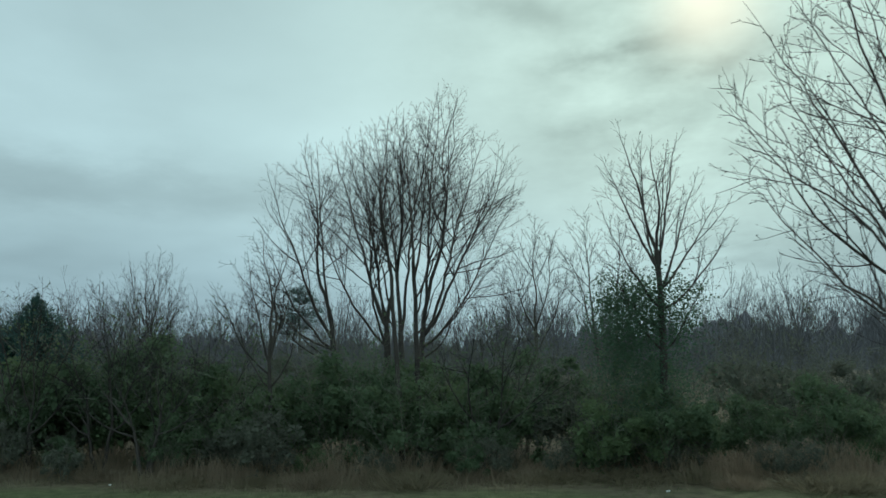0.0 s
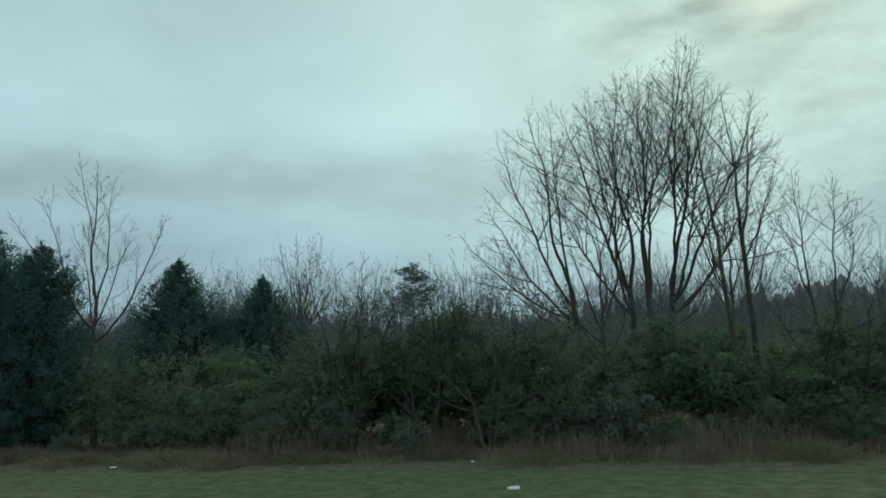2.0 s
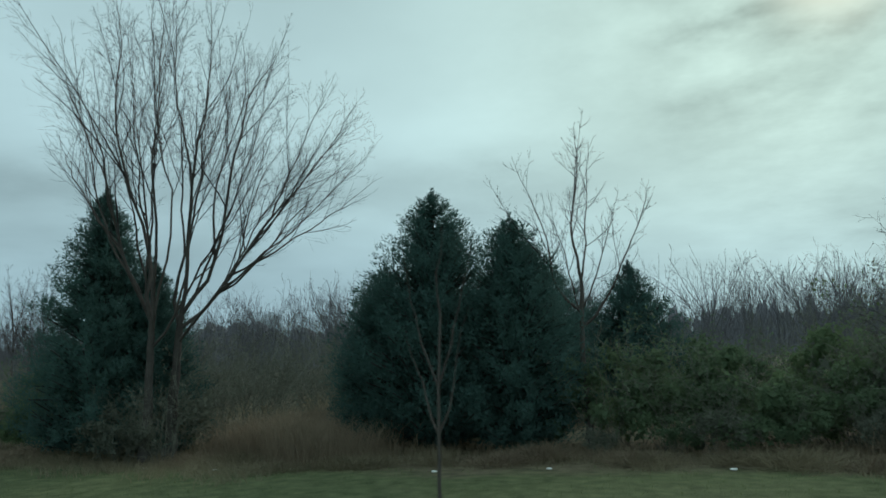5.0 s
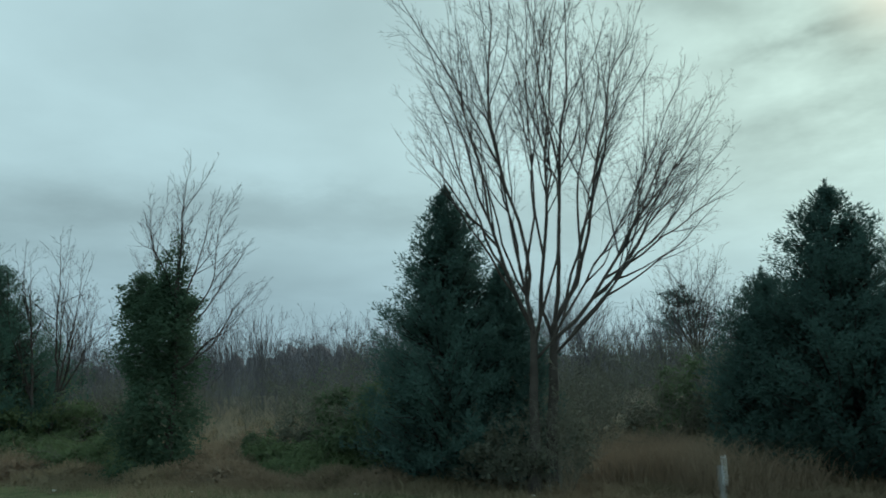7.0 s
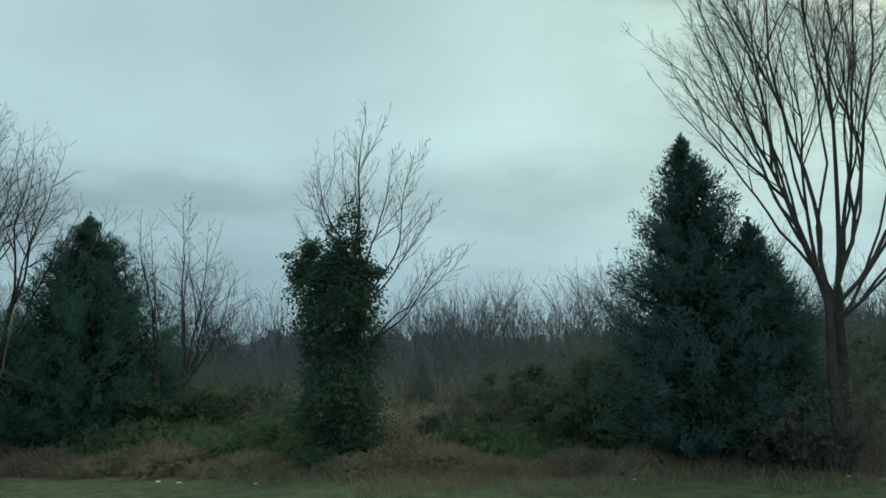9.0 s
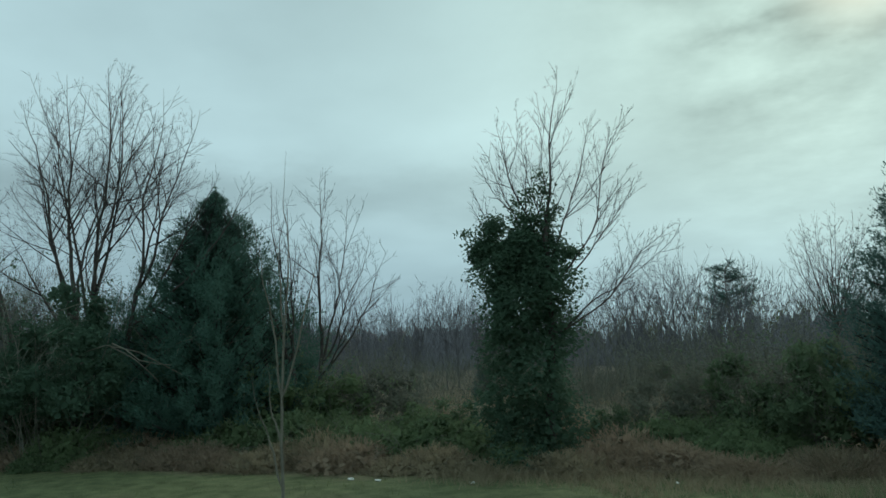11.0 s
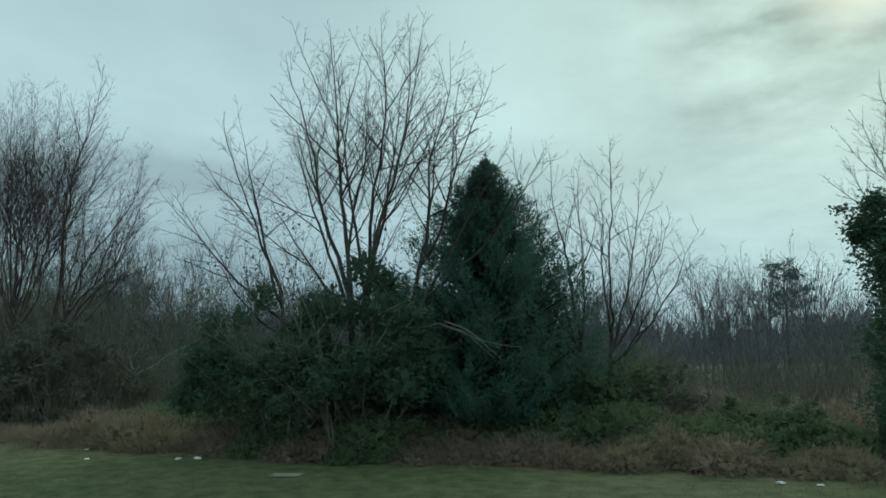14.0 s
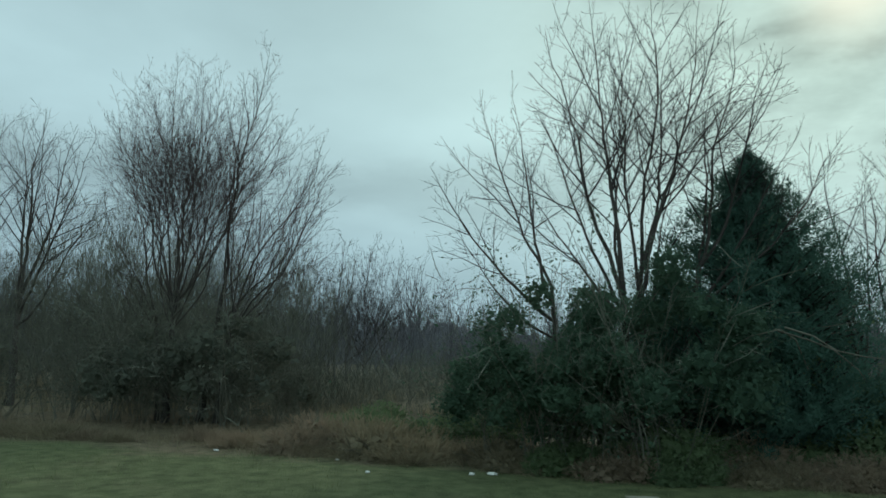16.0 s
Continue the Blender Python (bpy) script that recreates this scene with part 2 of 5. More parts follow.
def tubes(pts, rad, sides=4):
    """Tapered round tubes along B polylines of n points."""
    b, n = rad.shape
    tan = unit(np.gradient(pts, axis=1))
    mean = unit(tan.mean(axis=1))
    ref = np.where(np.abs(mean[:, 2:3]) < 0.8, np.array([[0, 0, 1.0]]), np.array([[1.0, 0, 0]]))[:, None, :]
    u = unit(np.cross(tan, ref))
    w = np.cross(tan, u)
    ang = np.arange(sides) * 2 * np.pi / sides
    ring = u[:, :, None, :] * np.cos(ang)[None, None, :, None] + w[:, :, None, :] * np.sin(ang)[None, None, :, None]
    v = (pts[:, :, None, :] + ring * rad[:, :, None, None]).reshape(-1, 3)
    i = np.arange(b)[:, None, None] * n * sides + np.arange(n - 1)[None, :, None] * sides
    s, s2 = np.arange(sides), (np.arange(sides) + 1) % sides
    f = np.stack([i + s, i + s2, i + sides + s2, i + sides + s], axis=-1).reshape(-1, 4)
    return v, f


def grow(rng, start, way, length, radius, n, up=0.05, wob=0.12, tip=0.25):
    """Polylines that start at points in given ways, wander, and bend up (or down)."""
    b = len(start)
    p, d = start.astype(float).copy(), unit(way)
    out = [p.copy()]
    for _ in range(n):
        d = unit(d + np.array([0, 0, up]) + rng.normal(0, wob, (b, 3)))
        p = p + d * (length / n)[:, None]
        out.append(p.copy())
    return np.stack(out, axis=1), radius[:, None] * np.linspace(1, tip, n + 1)[None, :]


def shoots(rng, pts, rad, length, per, u0, u1, a0, a1, r0, r1, thin=0.6, fade=0.5, up=0.0):
    """Starts of side shoots: places along the parents, ways at an angle to them, lengths and radii."""
    b, n, _ = pts.shape
    idx = np.repeat(np.arange(b), per)
    u = u0 + (u1 - u0) * (np.tile(np.arange(per), b) + rng.random(b * per)) / per
    k = u * (n - 1)
    i = np.minimum(k.astype(int), n - 2)
    f = (k - i)[:, None]
    p = pts[idx, i] * (1 - f) + pts[idx, i + 1] * f
    t = unit(pts[idx, i + 1] - pts[idx, i])
    side = unit(np.cross(t, rng.normal(0, 1, t.shape)) + np.array([0, 0, up]))
    a = np.radians(a0 + (a1 - a0) * rng.random(b * per))[:, None]
    way = t * np.cos(a) + side * np.sin(a)
    ln = length[idx] * (r0 + (r1 - r0) * rng.random(b * per)) * (1 - fade * u)
    r = (rad[idx, i] * (1 - f[:, 0]) + rad[idx, i + 1] * f[:, 0]) * thin
    return p, way, ln, r


def ramify(rng, pts, rad, gap, u0, u1, a0, a1, share, spare):
    """Side branches at an even gap along each parent: places, ways, lengths that fall with what is left of the parent, radii there."""
    b, n, _ = pts.shape
    size = np.linalg.norm(np.diff(pts, axis=1), axis=2).sum(axis=1)
    count = np.maximum(1, np.floor(size * (u1 - u0) / gap + rng.random(b))).astype(int)
    idx = np.repeat(np.arange(b), count)
    rank = np.arange(len(idx)) - np.repeat(np.cumsum(count) - count, count)
    u = u0 + (u1 - u0) * (rank + rng.random(len(idx))) / count[idx]
    k = u * (n - 1)
    i = np.minimum(k.astype(int), n - 2)
    f = (k - i)[:, None]
    p = pts[idx, i] * (1 - f) + pts[idx, i + 1] * f
    t = unit(pts[idx, i + 1] - pts[idx, i])
    ref = np.where(np.abs(t[:, 2:3]) < 0.9, np.array([[0, 0, 1.0]]), np.array([[1.0, 0, 0]]))
    e = unit(np.cross(t, ref))
    w = np.cross(t, e)
    spin = (2.4 * rank + 6.3 * rng.random(b)[idx] + rng.normal(0, 0.5, len(idx)))[:, None]
    a = np.radians(a0 + (a1 - a0) * rng.random(len(idx)))[:, None]
    way = t * np.cos(a) + (e * np.cos(spin) + w * np.sin(spin)) * np.sin(a)
    ln = share * (size[idx] * (1 - u) + spare * size[idx]) * (0.5 + 0.8 * rng.random(len(idx)))
    return p, way, ln, rad[idx, i] * (1 - f[:, 0]) + rad[idx, i + 1] * f[:, 0]


def blades(rng, at, way, length, width, fold=0.15, face=None, loose=0.45):
    """Leaves: lozenges from their foot along a way, turned at random or, loosely, towards a given face."""
    b = len(at)
    way = unit(way)
    rest = rng.normal(0, 1, (b, 3)) if face is None else unit(face) + rng.normal(0, loose, (b, 3))
    side = unit(np.cross(rest, way))
    up = np.cross(way, side)
    mid = at + way * (length * 0.5)[:, None] + up * (length * fold)[:, None]
    v = np.stack([at, mid + side * (width * 0.5)[:, None], at + way * length[:, None], mid - side * (width * 0.5)[:, None]], axis=1)
    return v.reshape(-1, 3), np.arange(b * 4).reshape(-1, 4)


def sprigs(rng, at, way, length, width, face, loose=0.4):
    """Narrow pointed sprigs of scale leaves, broadest near the foot, loosely turned towards a face."""
    b = len(at)
    way = unit(way)
    side = unit(np.cross(unit(face) + rng.normal(0, loose, (b, 3)), way)) * (width * 0.5)[:, None]
    foot = at + way * (length * 0.25)[:, None]
    v = np.stack([foot + side, at + way * length[:, None], foot - side], axis=1)
    return v.reshape(-1, 3), np.arange(b * 3).reshape(-1, 3)


def spears(rng, at, height, width, lean):
    """Grass blades: narrow upright triangles bent over at the tip."""
    b = len(at)
    a = rng.random(b) * 2 * np.pi
    side = np.stack([np.cos(a), np.sin(a), 0 * a], axis=1) * (width * 0.5)[:, None]
    az = rng.random(b) * 2 * np.pi
    off = np.stack([np.cos(az), np.sin(az), 0 * az], axis=1) * (lean * height)[:, None]
    up = np.stack([0 * a, 0 * a, height], axis=1)
    v = np.stack([at - side, at + side, at + up * 0.6 + off * 0.35 + side * 0.7, at + up * 0.6 + off * 0.35 - side * 0.7, at + up * 0.95 + off], axis=1)
    k = np.arange(b)[:, None] * 5
    return v.reshape(-1, 3), k + np.array([[0, 1, 2, 3]]), k + np.array([[3, 2, 4]])


# ---------- kinds of things ----------
def bare_tree(name, x, y, label, trunks, limbs, seed, gap=0.21, forks=2, fork=(16, 32), reach=0.5, twig_mat=None, up=0.05,
              angle=(30, 58), leaf=None, low=0.25, fine=0.0045, bark=None, sway=0.022, group="bare trees along the verge"):
    """A leafless tree. trunks: (foot x, foot y, top x, top y, top z, radius); limbs: (trunk, or past them an earlier limb, share along it, tip x, tip y, tip z, radius, bend).
    Limbs fork, and carry branches, twigs and twiglets at even gaps that shorten towards the tips."""
    rng = np.random.default_rng(seed)
    tree = thing(name, x, y, 0, label, "tree", group)
    paths = []
    for fx, fy, tx, ty, tz, r in trunks:
        s = np.linspace(0, 1, 12)[:, None]
        line = np.array([[fx, fy, -0.1]]) * (1 - s) + np.array([[tx, ty, tz]]) * s
        line[1:] += np.cumsum(rng.normal(0, 0.02, (11, 3)), axis=0) * np.array([1, 1, 0.2])
        rad = 0.82 * r * (1.25 * (1 - s[:, 0]) ** 6 * 0.4 + 1 - 0.45 * s[:, 0])
        paths.append((line, rad))
        part("trunk", mesh_of("trunk", [tubes(line[None], rad[None], 9)], bark or BARK), tree)
    lines, rads = [], []
    for k, share, tx, ty, tz, r, bend in limbs:
        line, rad = paths[k] if k < len(paths) else (lines[k - len(paths)], rads[k - len(paths)])
        j = min(int(share * (len(line) - 1)), len(line) - 1)
        foot, tip = line[j], np.array([tx, ty, tz])
        s = np.linspace(0, 1, 15)[:, None]
        way = tip - foot
        size = np.linalg.norm(way)
        # limbs swing out first and turn up towards their tips
        c = foot + s * np.array([0, 0, way[2]]) + (s ** (bend * 0.86)) * np.array([way[0], way[1], 0])
        c = c + np.sin(s * np.pi * (1.4 + rng.random()) + 6.3 * rng.random()) * np.sin(s * np.pi) * size * sway * rng.normal(0, 1, (1, 3))
        drift = np.cumsum(rng.normal(0, size * 0.006, (15, 3)), axis=0)
        c = c + (drift - drift[0] * (1 - s) - drift[-1] * s)
        lines.append(c)
        rads.append(min(r * 0.9, rad[j] * 0.95) * (0.07 + 0.93 * (1 - s[:, 0]) ** 1.2))
    l0, r0 = np.stack(lines), np.stack(rads)
    for a, b in zip(l0, r0):
        part("limb", mesh_of("limb", [tubes(a[None], b[None], 6)], bark or BARK), tree)
    chunks, carriers = [], [(l0, r0, low)]
    if forks:
        size = np.linalg.norm(l0[:, -1] - l0[:, 0], axis=1)
        p, d, ln, r = ramify(rng, l0, r0, size.mean() / forks, 0.22, 0.8, *fork, 0.85, 0.05)
        lf, rf = grow(rng, p, d, ln, np.maximum(r * 0.72, fine * 1.5), 10, up * 0.6, 0.055, 0.14)
        chunks.append(tubes(lf, rf, 5))
        carriers.append((lf, rf, 0.2))
    l1s, r1s = [], []
    for pts, rad, first in carriers:
        p, d, ln, r = ramify(rng, pts, rad, gap, first, 0.97, *angle, reach, 0.2)
        l1, r1 = grow(rng, p, d, ln, np.clip(ln * 0.009, fine * 1.3, np.maximum(r * 0.7, fine * 1.3)), 6, up, 0.085, 0.3)
        l1s.append(l1)
        r1s.append(r1)
    l1, r1 = np.concatenate(l1s), np.concatenate(r1s)
    chunks.append(tubes(l1, r1, 3))
    ends = l1
    if forks:
        step = fine / 0.0045
        p, d, ln, r = ramify(rng, l1, r1, 0.2 * step, 0.12, 0.95, 26, 52, 0.55, 0.2)
        l2, r2 = grow(rng, p, d, ln, np.full(len(p), fine), 3, up, 0.10, 0.5)
        chunks.append(tubes(l2, r2, 3))
        p, d, ln, r = ramify(rng, l2, r2, 0.15 * step, 0.15, 0.95, 24, 50, 0.55, 0.3)
        chunks.append(blades(rng, p, d, ln, np.full(len(p), fine * 1.7), 0.02))
        ends = np.stack([p, p + unit(d) * ln[:, None]], axis=1)
    part("crown", mesh_of("crown", chunks, twig_mat or TWIG), tree)
    if leaf:
        mat, size, share, label2 = leaf
        tips = ends[rng.random(len(ends)) < share]
        c = np.concatenate([tips[:, -1], tips[:, len(tips[0]) // 2]])
        part("bud_haze", mesh_of("bud_haze", [blades(rng, c, rng.normal(0, 1, c.shape) + np.array([0, 0, 0.8]), np.full(len(c), size), np.full(len(c), size * 0.55))], mat), tree, label2)["kind"] = "stuff"
    return tree


def dome_limbs(seed, trunks, cx, cy, rx, ry, z0, z1, count, radius, flat=2.0):
    """Limbs whose tips fill a rounded crown."""
    rng = np.random.default_rng(seed)
    out = []
    for k in range(count):
        a, u = 2.4 * k + rng.normal(0, 0.3), math.sqrt((k + 0.5) / count)
        tx, ty = cx + rx * u * math.cos(a), cy + ry * u * math.sin(a)
        tz = z0 + (z1 - z0) * math.sqrt(1 - 0.92 * u ** flat) * (0.92 + 0.12 * rng.random())
        order = sorted(range(len(trunks)), key=lambda i: (trunks[i][2] - tx) ** 2 + (trunks[i][3] - ty) ** 2)
        nearest = order[rng.integers(0, min(3, len(order)))]
        out.append((nearest, 1.0 - 0.3 * u * rng.random(), tx, ty, tz, radius * (0.7 + 0.5 * rng.random()), 1.05 - 0.15 * u))
    return out


def conifer_parts(h, r, seed, sprays=15000, mat=None, fullness=0.85, foot=0.03, spray=0.15, lean=(0, 0), cap=9.0, ragged=0.075):
    """Trunk, branchwork and foliage of a dense cedar: rising boughs whose plumes of sprigs make a feathery outline."""
    rng = np.random.default_rng(seed)
    s = np.linspace(0, 1, 10)
    line = np.stack([lean[0] * s ** 2, lean[1] * s ** 2, -0.1 + s * h * 0.97], axis=1)[None]
    trunk = mesh_of("trunk", [tubes(line, (0.03 * h * (1 - 0.9 * s) * 0.6)[None], 8)], BARK)
    count = 620
    v = foot + (1 - foot) * ((np.arange(count) + rng.random(count)) / count) ** 1.1
    a = rng.random(count) * 2 * np.pi
    bulge = 1 + 0.07 * np.sin(a * 3 + v * 9 + seed) + 0.07 * np.sin(a * 2 - v * 17 + 2 * seed) + np.clip(rng.normal(0, ragged, count), -2 * ragged, 1.1 * ragged)
    width = np.minimum(r * (1 - v) ** fullness, cap) * np.minimum(1, 0.6 + (v - foot) * 2.4) * bulge + 0.06 * np.minimum(1, (1 - v) * 14)
    rise = 0.5 + 0.5 * v ** 2
    u = np.clip(v - width * rise / h, 0.03, 1)
    start = np.stack([lean[0] * u ** 2, lean[1] * u ** 2, u * h * 0.97], axis=1)
    way = np.stack([np.cos(a), np.sin(a), rise * 0.75], axis=1)
    l0, r0 = grow(rng, start, way, width * np.sqrt(1 + rise ** 2), 0.006 + 0.012 * width, 4, 0.05, 0.10, 0.3)
    p, d, n1, rr = shoots(rng, l0, r0, width + 0.12, 9, 0.4, 1.0, 28, 70, 0.15, 0.30, 0.6, 0.5)
    l1, r1 = grow(rng, p, d, n1, rr, 2, 0.16, 0.15, 0.4)
    wood = mesh_of("branchwork", [tubes(l0[:, :4], r0[:, :4], 3)], TWIG)
    sprays = int(sprays * 2.8)
    k = rng.choice(len(l1), sprays, p=(n1 + 0.08) / (n1 + 0.08).sum())
    f = rng.random(sprays)
    j = np.minimum((f * 2).astype(int), 1)
    g = (f * 2 - j)[:, None]
    thick = np.minimum(0.05, 0.015 + 0.045 * np.repeat(width, 9)[k])[:, None]
    at = l1[k, j] * (1 - g) + l1[k, j + 1] * g + rng.normal(0, 1, (sprays, 3)) * thick
    run = unit(l1[k, j + 1] - l1[k, j])
    way = run * 0.8 + rng.normal(0, 0.55, (sprays, 3)) + np.array([0, 0, 0.4])
    k2, f2 = rng.choice(count, sprays, p=(width + 0.2) / (width + 0.2).sum()), 2 + 2 * rng.random(sprays)
    j2 = np.minimum(f2.astype(int), 3)
    g2 = (f2 - j2)[:, None]
    on_bough = (rng.random(sprays) < 0.35)[:, None]
    at = np.where(on_bough, l0[k2, j2] * (1 - g2) + l0[k2, j2 + 1] * g2 + rng.normal(0, 1, (sprays, 3)) * np.minimum(0.07, 0.02 + 0.05 * width[k2])[:, None], at)
    axis = np.stack([0 * f, 0 * f, at[:, 2] - 0.5], axis=1)
    out = unit(at - axis) + np.array([0, 0, 0.45])
    size = spray * (0.5 + 0.8 * rng.random(sprays))
    k3 = rng.integers(0, count, sprays // 7)
    f3 = (0.15 + 0.5 * rng.random(len(k3)))[:, None]
    inner = l0[k3, 0] * (1 - f3) + l0[k3, 4] * f3 + rng.normal(0, 0.06, (len(k3), 3))
    wide = np.minimum(spray * 1.3, 0.06 + 0.12 * width[k3])
    m = 90
    spike = np.stack([lean[0] + rng.normal(0, 0.02, m), lean[1] + rng.normal(0, 0.02, m), h * 0.94 + (0.03 * h + 0.2) * rng.random(m)], axis=1)
    leader = sprigs(rng, spike, rng.normal(0, 0.45, (m, 3)) + np.array([0, 0, 1.0]), np.full(m, 0.13), np.full(m, 0.026), rng.normal(0, 1, (m, 3)))
    leaves = mesh_of("foliage", [leader, sprigs(rng, at, way, size, size * 0.2, out), blades(rng, inner, rng.normal(0, 1, inner.shape), wide, wide * 0.5, face=inner - l0[k3, 0])], mat or CEDAR)
    return trunk, wood, leaves


def conifer(name, x, y, h, r, label, seed, group="evergreen cedars", turn=0, **more):
    t = thing(name, x, y, 0, label, "tree", group, turn)
    for nm, me in zip(("trunk", "branchwork", "foliage"), conifer_parts(h, r, seed, **more)):
        part(nm, me, t)
    return t


def bush_meshes(seed, h=2.6, r=1.3, stems=26, leaves=2500, leaf_size=0.07, leaf_mat=None, cane=None, droop=-0.02, twigs=5, clump=0.6):
    """Arching canes with side shoots, and leaves held along them."""
    rng = np.random.default_rng(seed)
    a = rng.random(stems) * 2 * np.pi
    start = np.stack([np.cos(a) * r * 0.35 * rng.random(stems), np.sin(a) * r * 0.35 * rng.random(stems), np.full(stems, -0.05)], axis=1)
    out = np.tan(np.radians(rng.random(stems) * 38))
    way = np.stack([np.cos(a) * out, np.sin(a) * out, np.ones(stems)], axis=1)
    ln = h * (0.7 + 0.5 * rng.random(stems))
    l0, r0 = grow(rng, start, way, ln, 0.009 + 0.010 * rng.random(stems), 6, droop - 0.02, 0.10, 0.3)
    p, d, n1, rr = shoots(rng, l0, r0, ln, 7, 0.1, 1.0, 25, 70, 0.25, 0.5, 0.6, 0.45)
    l1, r1 = grow(rng, p, d, n1, np.maximum(rr, 0.005), 2, droop, 0.15, 0.4)
    shoots_1 = blades(rng, p, d, n1, np.full(len(p), 0.018), 0.08)
    p, d, n2, rr = shoots(rng, l1, r1, n1, twigs, 0.2, 1.0, 25, 65, 0.3, 0.6, 0.7, 0.3)
    l2 = np.stack([p, p + unit(d) * (n2 * 0.5)[:, None], p + unit(d) * n2[:, None]], axis=1)
    canes = mesh_of("cane_tangle", [tubes(l0, r0, 3), shoots_1, blades(rng, p, d, n2, np.full(len(p), 0.010), 0.06)], cane or BUSH_TWIG)
    if not leaves:
        return canes, None
    k = rng.integers(0, len(l2), leaves)
    j = rng.integers(0, 3, leaves)
    at = l2[k, j] + rng.normal(0, 0.03, (leaves, 3))
    n = 22
    a, q = rng.random(n) * 2 * np.pi, np.sqrt(rng.random(n))
    heart = np.stack([np.cos(a) * q * r * 0.9, np.sin(a) * q * r * 0.9, h * (0.08 + 0.8 * np.sqrt(1 - 0.8 * q ** 2) * (0.3 + 0.7 * rng.random(n)))], axis=1)
    girth = r * (0.17 + 0.15 * rng.random(n))
    pick = rng.choice(n, leaves, p=girth ** 2 / (girth ** 2).sum())
    ball = unit(rng.normal(0, 1, (leaves, 3)) + np.array([0, 0, 0.35]))
    lump = heart[pick] + ball * (girth[pick] * (0.6 + 0.5 * rng.random(leaves) + 0.25 * rng.random(leaves) ** 6))[:, None] * np.array([1, 1, 0.75])
    held = rng.random(leaves) < clump
    at = np.where(held[:, None], lump, at)
    face = np.where(held[:, None], ball, unit(at - np.array([0, 0, h * 0.3]))) + np.array([0, 0, 0.35])
    size = leaf_size * (0.6 + 0.8 * rng.random(leaves))
    b = leaves // 6 if clump > 0.5 else 1
    k, q = rng.integers(0, n, b), unit(rng.normal(0, 1, (b, 3)))
    core = blades(rng, heart[k] + q * (girth[k] * 0.45)[:, None], rng.normal(0, 1, (b, 3)), np.full(b, leaf_size * 3.2), np.full(b, leaf_size * 1.9), face=q)
    leaf = mesh_of("leaves", [blades(rng, at, rng.normal(0, 1, (leaves, 3)) + np.array([0, 0, 0.2]), size, size * 0.6, face=face), core], leaf_mat or OLIVE)
    return canes, leaf


def bush(name, x, y, label, meshes, group, turn=0.0, scale=1.0):
    t = thing(name, x, y, ground_z(x, y), label, "bush", group, turn, scale)
    part("cane_tangle", meshes[0], t)
    if meshes[1]:
        part("leaves", meshes[1], t)
    return t


def mound_meshes(seed, h=0.95, r=1.5, leaves=7000, mat=None, size=0.055, slim=0.7, comb=0.0):
    """A low heap of tangled vines or matted stems: several humps under a skin of leaves, with runners sticking out."""
    rng = np.random.default_rng(seed)
    b = 70
    a, q = rng.random(b) * 2 * np.pi, np.sqrt(rng.random(b))
    start = np.stack([np.cos(a) * q * r * 0.7, np.sin(a) * q * r * 0.7, np.full(b, -0.05)], axis=1)
    way = np.stack([np.cos(a) * 0.5, np.sin(a) * 0.5, np.ones(b)], axis=1)
    l0, r0 = grow(rng, start, way, h * (1.5 - 0.6 * q), np.full(b, 0.007), 6, -0.18, 0.15, 0.4)
    n = 5
    a, q = np.arange(n) * 2.4 + rng.random(n), np.sqrt((np.arange(n) + 0.3) / n)
    hump = np.stack([np.cos(a) * q * r * 0.72, np.sin(a) * q * r * 0.72, 0 * a], axis=1)
    wide, tall = r * (0.46 + 0.2 * rng.random(n)), h * (1.0 - 0.5 * q ** 2) * (0.75 + 0.4 * rng.random(n))
    k = rng.choice(n, leaves, p=wide ** 2 / (wide ** 2).sum())
    way = unit(rng.normal(0, 1, (leaves, 3)))
    way[:, 2] = np.abs(way[:, 2])
    deep = 1 - 0.3 * rng.random(leaves) ** 2 + 0.12 * rng.random(leaves) ** 5
    at = hump[k] + way * np.stack([wide[k], wide[k], tall[k]], axis=1) * deep[:, None]
    at[:, 2] = np.maximum(at[:, 2], 0.01)
    s = size * (0.6 + 0.8 * rng.random(leaves))
    fall = (way * np.array([1, 1, 0]) + np.stack([0 * s, 0 * s, 0.9 - 1.5 * (1 - way[:, 2])], axis=1)) * comb * 1.6
    b = leaves // 6
    k, q = rng.integers(0, n, b), unit(rng.normal(0, 1, (b, 3)))
    q[:, 2] = np.abs(q[:, 2])
    core = blades(rng, hump[k] + q * np.stack([wide[k], wide[k], tall[k]], axis=1) * 0.72, rng.normal(0, 1, (b, 3)), np.full(b, 0.26), np.full(b, 0.16), 0.05, face=q)
    leaf = mesh_of("leaves", [core, blades(rng, at, rng.normal(0, 0.8, (leaves, 3)) + np.array([0, 0, 0.3]) + fall, s, s * slim, face=way + np.array([0, 0, 0.3]))], mat or VINE)
    return mesh_of("vine_tangle", [tubes(l0, r0, 3)], BUSH_TWIG), leaf


